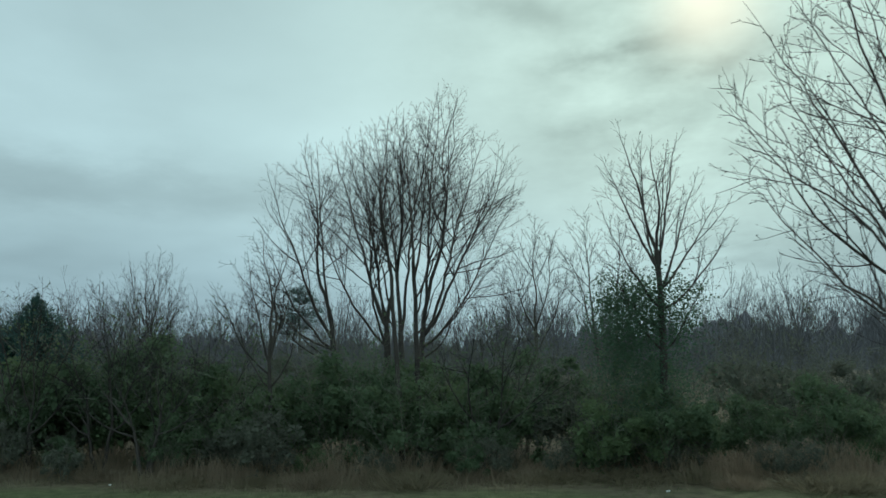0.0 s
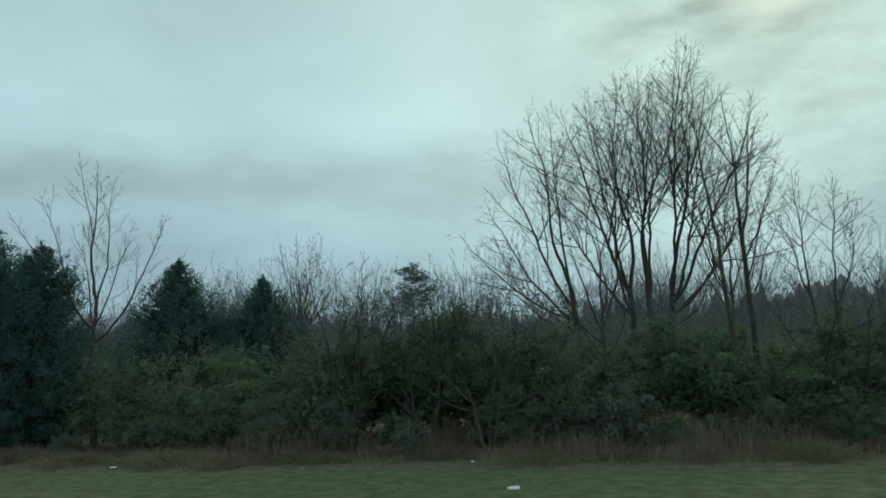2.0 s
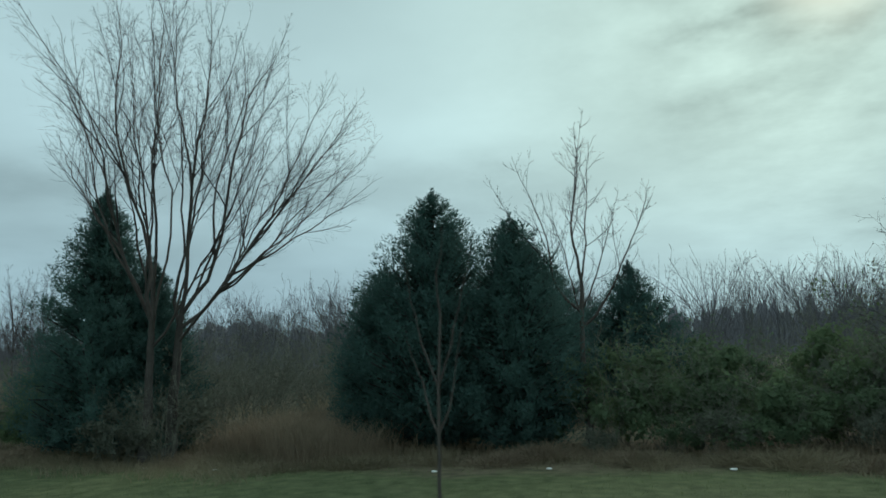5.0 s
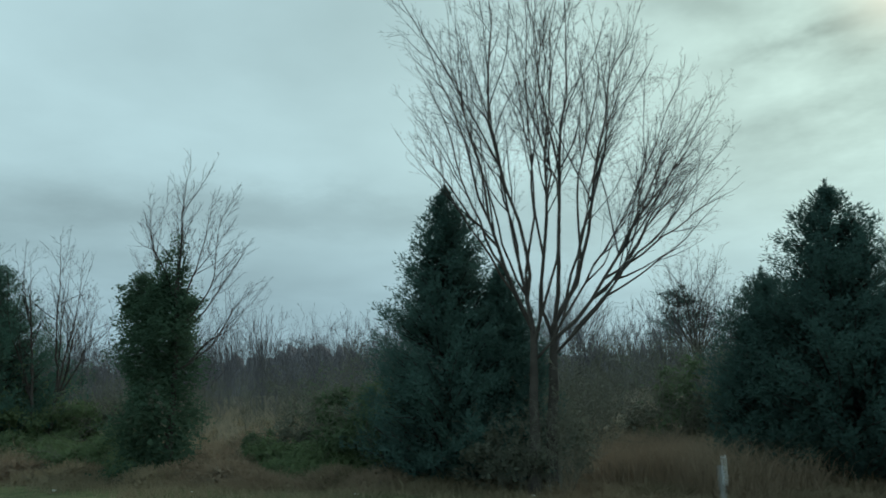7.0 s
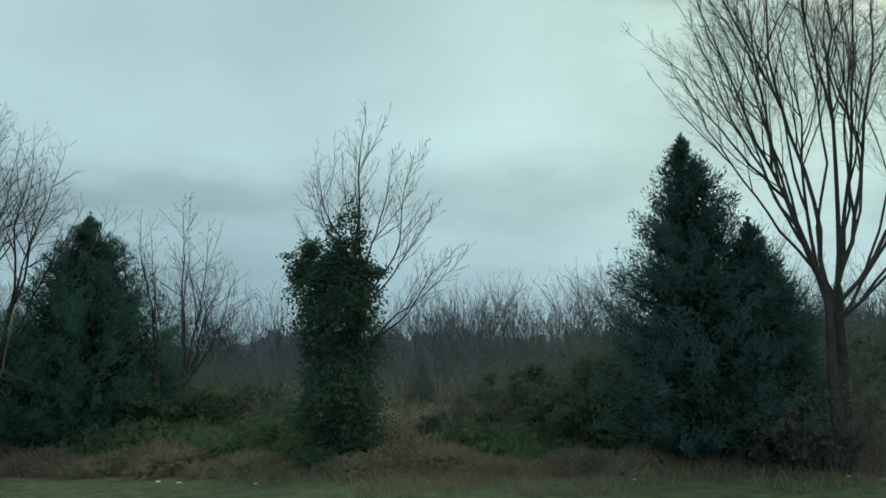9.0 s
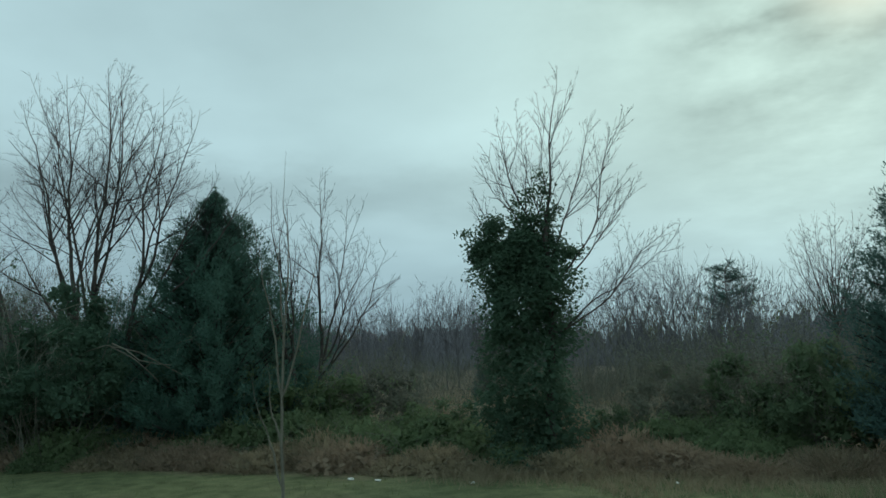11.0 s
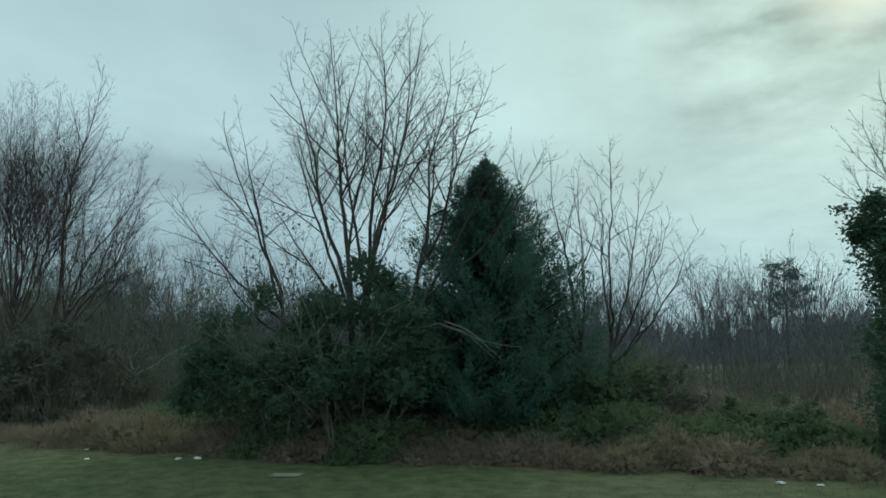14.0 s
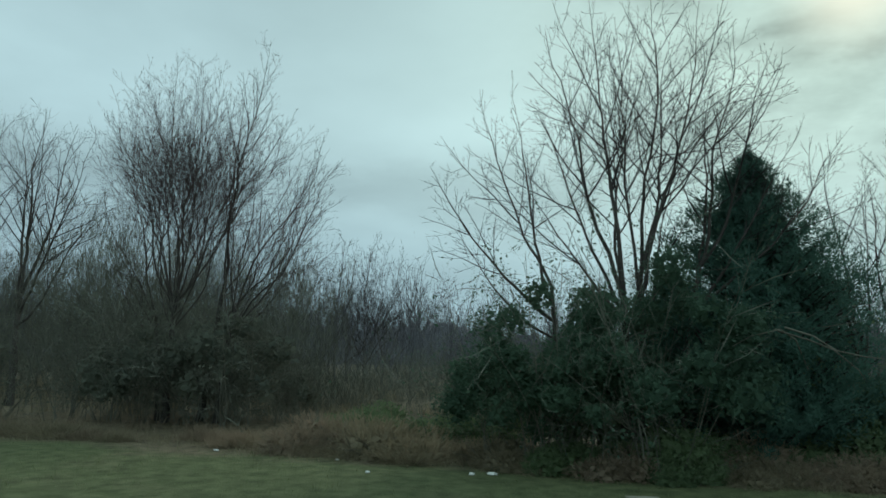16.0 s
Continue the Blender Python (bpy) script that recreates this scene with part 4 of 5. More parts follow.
# tall forked tree beside the cone-shaped cedar
bare_tree("forked_tree", -56.1, 18.4, "tall leafless forked tree with long spreading limbs", [(-0.25, 0, -0.3, 0, 4.4, 0.15), (0.05, 0.2, 0.1, 0.2, 4.4, 0.14), (0.8, 0.4, 1.3, 0.4, 4.8, 0.11), (-1.7, -0.2, -1.9, -0.9, 4.2, 0.10)],
          [(0, 1, -1.1, 0.1, 11.6, 0.08, 1.1), (0, 0.97, -2.1, -0.5, 10.6, 0.07, 1.0), (0, 0.9, -2.5, 0.6, 9.2, 0.06, 0.95), (0, 0.85, -2.6, -0.3, 6.9, 0.05, 0.9), (0, 0.9, -0.6, 1.6, 10.6, 0.06, 1.1),
           (1, 1, 0.4, 0.1, 11.6, 0.08, 1.1), (1, 0.97, 1.5, -0.6, 10.9, 0.07, 1.0), (1, 0.95, 0.9, 1.2, 11.0, 0.06, 1.1), (1, 0.9, -0.4, -1.2, 10.4, 0.06, 1.1), (1, 0.8, 1.2, -0.8, 8.0, 0.04, 0.9),
           (2, 1, 2.3, 0.2, 10.7, 0.07, 1.0), (2, 1, 3.4, 0.4, 10.0, 0.06, 0.95), (2, 0.9, 3.8, 0.8, 8.2, 0.05, 0.9), (2, 0.85, 4.7, 1.2, 7.9, 0.05, 0.85), (2, 0.95, 1.7, 1.2, 9.6, 0.05, 1.1),
           (3, 1, -3.6, -1.0, 9.0, 0.07, 1.0), (3, 0.95, -2.7, -1.8, 8.6, 0.05, 1.0), (3, 0.85, -4.5, -1.9, 6.7, 0.05, 0.85), (3, 0.75, -4.2, -0.8, 5.6, 0.04, 0.85)],
          35, gap=0.3, forks=1.6, reach=0.42, fine=0.0045)
bare_tree("vine_hung_tree", -50.6, 20.9, "small leafless tree with hanging vine tangles", [(0, 0, -0.2, 0, 3.0, 0.11), (0.4, 0.2, 0.6, 0.2, 3.2, 0.1)],
          [(0, 1, -1.0, 0, 8.2, 0.05, 0.95), (0, 0.95, -2.1, 0.4, 6.8, 0.045, 0.9), (0, 0.9, -0.2, -0.6, 7.5, 0.045, 1.0), (0, 0.9, -1.5, -0.5, 7.5, 0.04, 0.95), (0, 0.85, -2.4, 0.2, 5.5, 0.035, 0.85), (1, 1, 0.7, 0, 8.4, 0.05, 1.0), (1, 0.9, 1.4, 0.3, 7.5, 0.045, 0.95),
           (1, 0.85, 2.2, 0.1, 6.3, 0.04, 0.85), (1, 0.8, 2.9, -0.3, 5.8, 0.04, 0.8), (1, 0.75, 2.2, -0.5, 5.1, 0.035, 0.8), (1, 0.95, 0.2, 0.9, 7.7, 0.04, 1.0)],
          36, gap=0.3, forks=1.6, reach=0.4, fine=0.0042)
# budding maples on the far left of the walk
MAPLE_TRUNKS = [(-1.6, 0, -1.5, 0, 4.6, 0.15), (-0.5, 0.3, 0.2, 0.2, 4.9, 0.14), (0.4, -0.3, 1.0, -0.2, 4.2, 0.11), (-2.2, 0.5, -2.6, 0.6, 3.8, 0.09)]
bare_tree("budding_maple", -69.8, 22.6, "leafless maple with a haze of reddish buds", MAPLE_TRUNKS,
          dome_limbs(371, MAPLE_TRUNKS[:1], -1.7, 0, 2.6, 2.2, 9.2, 12.9, 16, 0.036, 2.6) + dome_limbs(372, MAPLE_TRUNKS[:3], 1.8, 0, 2.5, 2.2, 6.6, 10.2, 12, 0.032, 2.4)
          + [(1, 1, 1.2, 0.6, 13.5, 0.06, 1.1), (1, 1, 0.4, 0.4, 11.6, 0.05, 1.1), (2, 0.95, 3.6, 0.2, 9.8, 0.045, 1.0), (2, 0.9, 4.3, 0.1, 8.9, 0.04, 0.95), (2, 0.85, 3.9, -0.3, 7.4, 0.035, 0.9), (2, 0.8, 3.2, 0.3, 6.0, 0.03, 0.9),
             (3, 1, -4.3, 0.3, 10.6, 0.04, 1.0), (3, 0.95, -4.5, -0.4, 8.6, 0.035, 0.95), (3, 0.9, -4.2, 0.5, 6.8, 0.03, 0.9), (3, 0.8, -3.6, -0.3, 5.4, 0.025, 0.9)],
          37, forks=1.2, gap=0.28, reach=0.36, up=0.07, angle=(22, 46), twig_mat=RED_TWIG, leaf=(RED_TWIG, 0.034, 0.16, "reddish buds"), fine=0.0042)
bare_tree("forked_tree", -91.0, 73, "leafless forked tree at the far wood's edge", [(0, 0, 0.3, 0, 6.0, 0.22)],
          [(0, 1, -0.9, 0, 15.2, 0.1, 1.0), (0, 0.95, 1.8, 0.5, 14.2, 0.09, 1.0), (0, 0.9, -2.6, -0.4, 12.6, 0.08, 0.95), (0, 0.85, 3.0, 0.3, 11.6, 0.07, 0.9), (0, 0.8, -3.0, 0.6, 9.8, 0.06, 0.9)], 40, gap=0.5, forks=1.6, reach=0.42, fine=0.011)
bare_tree("forked_tree", -83.0, 28, "tall leafless tree with wide ascending limbs", [(0, 0, 0, 0, 5, 0.2), (-1.5, 0.3, -2.0, 0.3, 5, 0.18)],
          [(0, 1, 0.5, 0, 13.6, 0.1, 1.2), (0, 0.95, 2.0, 0.4, 12.6, 0.09, 1.2), (0, 0.85, 3.6, -0.3, 11.8, 0.08, 1.0), (0, 0.8, 3.4, 0.6, 9.4, 0.07, 0.9), (0, 0.9, -1.0, 0.6, 13.4, 0.09, 1.2), (1, 1, -2.8, 0, 14.6, 0.1, 1.2), (1, 0.9, -4.6, 0.4, 12.0, 0.08, 1), (1, 0.8, -5.2, -0.5, 9.0, 0.07, 0.9)],
          38, gap=0.36, forks=1.4, reach=0.42, fine=0.005)

# ---------- evergreens ----------
conifer("cedar", -25.4, 20.5, 7.25, 3.5, "broad dark green cedar with a ragged top", 41, fullness=0.62, cap=2.3, ragged=0.12, sprays=27000)
conifer("cedar", -23.2, 20.3, 6.3, 2.7, "dark green cedar leaning into its taller neighbour", 42, fullness=0.55, cap=1.75, ragged=0.12, sprays=21000)
conifer("cedar", -27.0, 20.9, 5.2, 2.2, "squat dark green cedar on the flank of a taller one", 43, fullness=0.5, cap=1.5, sprays=16000)
conifer("cedar", -24.3, 30, 6.9, 5.6, "dark cedar half hidden behind the thicket", 44, cap=2.9, sprays=20000, spray=0.2)
conifer("cedar", -20.5, 30, 5.9, 4.2, "small dark cedar behind the thicket", 45, cap=2.2, sprays=14000, spray=0.2)
conifer("cedar", -34.55, 18.5, 7.75, 3.3, "pointed dark green cedar at the foot of the elm", 46, fullness=0.8, cap=2.1, ragged=0.11, sprays=27000)
conifer("cedar", -33.25, 18.9, 5.6, 1.9, "lower dark cedar joined to a pointed one", 47, ragged=0.11, fullness=0.7, cap=1.35, sprays=18560)
conifer("cone_shaped_cedar", -53.35, 20.6, 8.15, 5.5, "cone-shaped dense olive-green cedar", 48, fullness=0.8, cap=3.3, sprays=54000, mat=CEDAR_WARM)
conifer("cedar", -52.6, 51, 2.9, 1.1, "small young cedar out in the field", 49, sprays=5520)


def pine():
    """A far pine with flat tiers of needles on long level limbs."""
    rng = np.random.default_rng(51)
    t = thing("pine", -33.8, 110, 0, "distant dark pine with flat tiered boughs", "tree", "evergreens far off")
    z = np.linspace(-0.1, 14.6, 10)
    part("trunk", mesh_of("trunk", [tubes(np.stack([0.1 * np.sin(z), 0 * z, z], 1)[None], (0.3 * (1 - z / 16))[None], 7)], BARK), t)
    b = 30
    h = np.sort(7.0 + 7.3 * rng.random(b))
    a = rng.random(b) * 6.3
    start = np.stack([0 * h, 0 * h, h], 1)
    ln = (1.2 + 3.3 * (1 - (h - 8) / 7)) * (0.6 + 0.7 * rng.random(b))
    l0, r0 = grow(rng, start, np.stack([np.cos(a), np.sin(a), 0.25 + 0 * a], 1), ln, np.full(b, 0.06), 6, 0.04, 0.08, 0.3)
    part("boughs", mesh_of("boughs", [tubes(l0, r0, 4)], BARK), t)
    k, j = rng.integers(0, b, 6000), rng.integers(2, 7, 6000)
    at = l0[k, j] + rng.normal(0, 1, (6000, 3)) * np.array([0.4, 0.4, 0.2])
    part("needles", mesh_of("needles", [blades(rng, at, rng.normal(0, 1, (6000, 3)) + np.array([0, 0, 0.6]), np.full(6000, 0.34), np.full(6000, 0.09))], CEDAR), t)


pine()


def ivy_tree():
    """A slim tree wrapped in ivy to two thirds of its height, bare limbs above."""
    rng = np.random.default_rng(61)
    t = bare_tree("ivy_clad_tree", -42.95, 18.5, "leafless tree whose trunk is smothered in green ivy", [(0, 0, 0.1, 0, 5.8, 0.13)],
                  [(0, 1, 0.6, -0.3, 9.6, 0.042, 1.0), (0, 0.9, 0.0, 0.2, 8.8, 0.03, 1.1), (0, 0.85, -1.0, -0.2, 8.6, 0.034, 0.9), (0, 0.85, -1.5, 0.3, 8.0, 0.034, 0.9), (0, 0.9, 1.4, 0.1, 8.5, 0.034, 0.95), (0, 0.8, 2.1, -0.1, 8.2, 0.034, 0.85),
                   (0, 0.75, 2.4, 0.3, 6.9, 0.03, 0.8), (0, 0.6, 3.0, -0.2, 5.6, 0.03, 0.9), (0, 0.55, 2.6, 0.2, 5.2, 0.03, 0.9), (0, 0.8, -1.8, 0.2, 6.9, 0.03, 0.85), (0, 0.9, -0.5, 0.6, 8.6, 0.03, 1.0)],
                  61, gap=0.19, reach=0.36, up=0.07, angle=(20, 44), fine=0.0042)
    z = np.array([0.0, 0.8, 1.8, 3.0, 4.0, 4.6, 5.1, 5.6])
    line = np.stack([0 * z - 0.45, 0 * z, z], 1)
    lumps = [ivy_sleeve(rng, line, np.array([1.25, 1.0, 1.08, 0.92, 1.05, 0.95, 0.6, 0.3]), 24000, 0.075), ivy_sleeve(rng, line, np.array([0.9, 0.75, 0.75, 0.65, 0.7, 0.55, 0.3, 0.15]), 3500, 0.2)]
    # loose tufts above: middle x, z, half-widths, leaves
    for cx, cz, rx, rz, count in ((-1.4, 5.3, 0.42, 0.36, 1700), (-1.2, 5.8, 0.34, 0.28, 900), (-1.6, 5.05, 0.25, 0.2, 350), (-1.9, 5.7, 0.22, 0.1, 90), (-0.8, 5.2, 0.35, 0.3, 900), (0.55, 5.05, 0.4, 0.18, 700), (0.25, 5.3, 0.3, 0.25, 500), (-0.35, 5.4, 0.4, 0.3, 800),
                                  (-0.4, 5.9, 0.34, 0.34, 560), (0.05, 5.8, 0.34, 0.34, 520), (0.3, 6.1, 0.22, 0.25, 200), (-0.25, 6.5, 0.25, 0.25, 180), (0.1, 6.6, 0.2, 0.25, 120), (-0.6, 6.3, 0.15, 0.2, 70), (0.0, 7.0, 0.2, 0.2, 60)):
        q = rng.normal(0, 0.5, (count, 3)) * np.array([rx, rx, rz]) + np.array([cx, 0, cz])
        s = 0.075 * (0.6 + 0.8 * rng.random(count))
        lumps.append(blades(rng, q, rng.normal(0, 1, (count, 3)), s, s * 0.75))
    part("ivy", mesh_of("ivy", lumps, IVY), t, "thick green ivy leaves")


ivy_tree()

# ivy round the foot of the upright tree
def foot_ivy():
    rng = np.random.default_rng(62)
    lumps = []
    for cx, cz, rx, rz, count in ((-0.2, 2.0, 1.25, 1.7, 6500), (-0.7, 3.4, 1.1, 0.7, 3600), (-0.4, 4.2, 1.0, 0.6, 2600), (0.3, 3.6, 0.9, 0.7, 1800), (-1.0, 4.0, 0.5, 0.4, 600), (0.9, 4.3, 0.4, 0.3, 260), (0.5, 4.6, 0.3, 0.4, 160), (-0.9, 2.6, 0.7, 0.6, 1300), (-1.2, 4.7, 0.3, 0.2, 80)):
        q = rng.normal(0, 0.5, (count, 3)) * np.array([rx, rx, rz]) + np.array([cx, 0.2, cz])
        s = 0.06 * (0.6 + 0.8 * rng.random(count))
        lumps.append(blades(rng, q, rng.normal(0, 1, (count, 3)), s, s * 0.75))
    part("ivy", mesh_of("ivy", lumps, IVY), bpy.data.objects["upright_tree"], "dark ivy round the trunk")


foot_ivy()

# pale dead branch caught in the cone-shaped cedar
def dead_branch():
    rng = np.random.default_rng(63)
    t = thing("dead_branch", -52.9, 16.1, 0, "pale bare dead branch caught in cedar boughs", "branch")
    arcs = (((0.3, 1.9, 2.5), (-0.1, 0.7, 3.05), (-0.5, 0.0, 3.22), (-1.05, -0.1, 3.08), (-1.35, 0.0, 2.9)), ((-0.5, 0.15, 3.22), (0.0, 0.0, 3.02), (0.42, -0.05, 2.86), (0.85, 0.0, 2.5), (0.95, 0.1, 2.3)), ((-0.4, 0.1, 3.3), (0.1, 0.0, 3.1), (0.5, 0.0, 2.84), (1.0, 0.05, 2.74), (1.3, 0.1, 2.7)))
    for arc in arcs:
        line = np.array(arc) + rng.normal(0, 0.015, (5, 3))
        part("limb", mesh_of("limb", [tubes(line[None], np.linspace(0.02, 0.007, 5)[None], 5)], PALE_BARK), t)


dead_branch()

# ---------- thicket ----------
OLIVE_BUSHES = [bush_meshes(200 + k, 3.0, 1.6, 12, 3400, 0.084, OLIVE, clump=0.8) for k in range(3)]
GREEN_BUSHES = [bush_meshes(210 + k, 2.7, 1.5, 11, 3700, 0.08, VINE, clump=0.8) for k in range(2)]
BROWN_BUSHES = [bush_meshes(220 + k, 3.2, 1.6, 16, 1400, 0.055, DULL, twigs=5, clump=0.4) for k in range(3)]
RAGGED_BUSHES = [bush_meshes(230 + k, 2.9, 1.6, 15, 2700, 0.074, DULL, twigs=5, clump=0.65) for k in range(2)]
TALL_BUSHES = [bush_meshes(205 + k, 4.4, 2.0, 12, 7600, 0.07, IVY, clump=0.88) for k in range(2)]
MOUNDS = [mound_meshes(240 + k) for k in range(3)]
DRY_MOUNDS = [mound_meshes(250 + k, 0.75, 1.5, 4000, (DRY, RUST)[k], 0.2, 0.08, 1.0) for k in range(2)]


def place_bush(rng, x, y, kind, scale):
    turn = rng.random() * 360
    if kind == "olive":
        bush("leafy_bush", x, y, "dense olive-green leafy bush in the thicket", OLIVE_BUSHES[rng.integers(3)], "bushes of the thicket", turn, scale)
    elif kind == "green":
        bush("leafy_bush", x, y, "dense dark green leafy bush in the thicket", GREEN_BUSHES[rng.integers(2)], "bushes of the thicket", turn, scale)
    elif kind == "brown":
        bush("bramble", x, y, "nearly leafless tangle of brown bramble canes", BROWN_BUSHES[rng.integers(3)], "brambles of the thicket", turn, scale)
    elif kind == "tall":
        bush("leafy_bush", x, y, "tall dense dark green vine-grown bush beside bare trees", TALL_BUSHES[rng.integers(2)], "bushes of the thicket", turn, scale)
    else:
        bush("bramble", x, y, "brown bramble with withered brown leaves", RAGGED_BUSHES[rng.integers(2)], "brambles of the thicket", turn, scale)


def build_thicket():
    rng = np.random.default_rng(71)
    # continuous hedge: from, to, first row's distance, rows, step, size
    for x0, x1, y0, rows, step, size, mix in ((-21, -15.8, 20.0, 2, 1.5, 0.95, ("olive", "olive", "olive", "green")),
                                              (-15.4, -9, 21.4, 2, 1.5, 1.15, ("olive", "green", "ragged")),
                                              (-8, 4, 20.6, 2, 1.5, 1.05, ("olive", "green", "olive", "ragged")),
                                              (4, 18, 20.6, 2, 1.5, 0.8, ("olive", "green", "olive")),
                                              (-8, 14, 26, 1, 2.4, 1.15, ("ragged", "olive", "ragged")),
                                              (-40, -27.5, 27, 1, 2.0, 1.1, ("brown", "ragged", "brown")),
                                              (-58.2, -54.8, 16.9, 2, 1.25, 1.05, ("tall", "tall", "olive")),
                                              (-74.5, -67.6, 22.0, 2, 1.4, 1.3, ("brown", "brown", "brown", "ragged")),
                                              (-90, -75, 21, 1, 2.2, 1.25, ("brown", "ragged", "olive")),
                                              (-49.4, -47.0, 23.4, 1, 1.5, 1.0, ("brown", "ragged"))):
        for r in range(rows):
            for x in np.arange(x0 + 0.5 * step * (r % 2), x1, step):
                place_bush(rng, x + rng.normal(0, 0.25), y0 + r * 2.1 + rng.normal(0, 0.3), mix[rng.integers(len(mix))], size * (0.66 + 0.5 * rng.random()))
    for x, y, kind, s in ((-37.0, 20.0, "olive", 0.95), (-38.4, 20.8, "olive", 0.9), (-36.2, 20.6, "green", 0.85), (-45.8, 20.0, "olive", 0.55), (-47.2, 20.8, "green", 0.55), (-30.0, 24.5, "brown", 1.0), (-27.8, 25.0, "ragged", 1.0),
                          (-32.3, 18.3, "ragged", 0.85), (-31.9, 20.6, "brown", 0.9), (-33.4, 19.6, "olive", 0.8), (-33.0, 20.4, "brown", 1.0), (-31.6, 17.0, "brown", 0.6), (-32.6, 16.9, "ragged", 0.55), (-31.9, 22.0, "brown", 1.1), (-33.0, 17.0, "ragged", 0.6), (-29.0, 26.0, "olive", 1.15), (-26.6, 25.6, "green", 1.1), (-58.9, 17.0, "tall", 0.85), (-41.3, 20.4, "olive", 0.42), (-40.3, 21.2, "green", 0.45), (-39.2, 20.9, "ragged", 0.45), (-41.9, 21.6, "olive", 0.45), (-57.0, 19.7, "green", 0.75), (-58.6, 19.4, "green", 0.7), (-55.6, 19.9, "green", 0.8), (-57.8, 21.0, "olive", 0.8), (-6.6, 18.7, "ragged", 0.7), (-3.3, 19.3, "olive", 0.85), (3.0, 18.5, "olive", 0.8), (2.0, 18.8, "green", 0.8), (-15.3, 19.8, "olive", 0.7), (-14.2, 20.0, "green", 0.75), (-12.2, 20.5, "olive", 1.15), (-10.0, 20.7, "green", 1.1), (-13.8, 20.3, "olive", 1.05), (-8.2, 20.4, "olive", 1.0), (-11.2, 21.6, "olive", 1.3)):
        place_bush(rng, x, y, kind, s)
    # low growth at the hedge's foot
    for x in np.arange(-20.5, 16, 1.15):
        place_bush(rng, x + rng.normal(0, 0.4), 18.7 + rng.normal(0, 0.35), ("ragged", "olive", "ragged", "green")[rng.integers(4)], 0.28 + 0.3 * rng.random())
    for x, y, kind, z in ((-50.9, 21.0, "green", 1.15), (-50.2, 21.6, "green", 0.95), (-40.4, 22.6, "ragged", 1.0), (-36.6, 20.6, "olive", 1.0), (-37.8, 22.4, "ragged", 1.1)):
        place_bush(rng, x, y, kind, z)
    # vine mounds and dry heaps in front of it
    for x, y, s, k in ((-60.9, 19.8, 1.1, 1), (-63.4, 20.4, 1.2, 0), (-61.8, 18.0, 1.15, 3), (-63.8, 18.3, 1.05, 4), (-62.8, 18.9, 1.2, 3), (-59.2, 17.6, 0.8, 3), (-57.6, 16.7, 0.75, 1), (-56.4, 16.5, 0.7, 4), (-58.6, 16.6, 0.6, 3), (-55.2, 16.6, 0.65, 0), (-53.6, 17.0, 0.7, 3), (-52.3, 17.2, 0.7, 4), (-52.0, 19.2, 1.2, 0), (-50.4, 19.6, 1.5, 1), (-48.6, 18.6, 1.1, 3), (-53.8, 18.2, 1.0, 4), (-55.2, 17.8, 1.19, 2),
                       (-46.4, 19.6, 1.35, 0), (-44.6, 19.4, 0.9, 2), (-41.2, 18.4, 1.0, 4), (-40.0, 20.0, 1.3, 2), (-38.6, 19.6, 1.0, 0), (-43.4, 18.3, 0.8, 1), (-48.4, 19.8, 1.2, 2), (-54.6, 18.6, 0.9, 0), (-45.5, 17.3, 0.8, 3), (-47.6, 17.4, 0.85, 4), (-49.6, 17.4, 0.8, 3), (-51.4, 17.3, 0.75, 4), (-42.4, 17.2, 0.7, 3), (-40.2, 17.5, 0.75, 4),
                       (-37.2, 17.8, 0.7, 3), (-36.0, 17.4, 0.6, 4), (-47.5, 22.5, 1.3, 3), (-43.8, 24.0, 1.3, 4), (-38.5, 22.6, 1.40, 2)):
        label = "low heap of tangled green vines" if k < 3 else "low heap of matted dry brown stems"
        t = thing("vine_mound" if k < 3 else "dry_mound", x, y, ground_z(x, y), label, "undergrowth", "mounds of undergrowth", rng.random() * 360, s)
        for nm, me in zip(("vine_tangle", "leaves" if k < 3 else "dead_grass"), (MOUNDS[k] if k < 3 else DRY_MOUNDS[k - 3])):
            part(nm, me, t)


build_thicket()


def tussock_mesh(seed, h=0.55, r=1.0, count=620, mat=None):
    """A clump of dead grass falling outward all round."""
    rng = np.random.default_rng(seed)
    a, q = rng.random(count) * 2 * np.pi, rng.random(count)
    at = np.stack([np.cos(a) * q * r * 0.5, np.sin(a) * q * r * 0.5, 0 * a - 0.02], axis=1)
    way = np.stack([np.cos(a) * q * 0.9, np.sin(a) * q * 0.9, 0.5 + rng.random(count) * 0.6], axis=1) + rng.normal(0, 0.25, (count, 3))
    return mesh_of("grass_tussock", [blades(rng, at, way, h * (0.5 + 0.8 * rng.random(count)), np.full(count, 0.015), 0.22)], mat or DRY)


def build_tussocks():
    rng = np.random.default_rng(77)
    meshes = [tussock_mesh(260 + k, mat=m) for k, m in enumerate((DRY, RUST, DRY))]
    for x in np.arange(-74, 12, 1.3):
        k = rng.integers(3)
        ob = new("grass_tussock", meshes[k])
        px, py = x + rng.normal(0, 0.4), 17.6 + 0.45 * math.sin(x * 0.55 + 1.3) + rng.normal(0, 0.45)
        ob.matrix_basis = pose(px, py, ground_z(px, py), 0, 0, rng.random() * 360) @ Matrix.Diagonal((*([0.7 + 0.9 * rng.random()] * 2), 0.35 + 0.5 * rng.random(), 1))
        tagged(ob, "tussock of dead brown grass at the thicket's foot" if k == 1 else "tussock of tawny dead grass at the thicket's foot", "grass", "tussocks of dead grass")


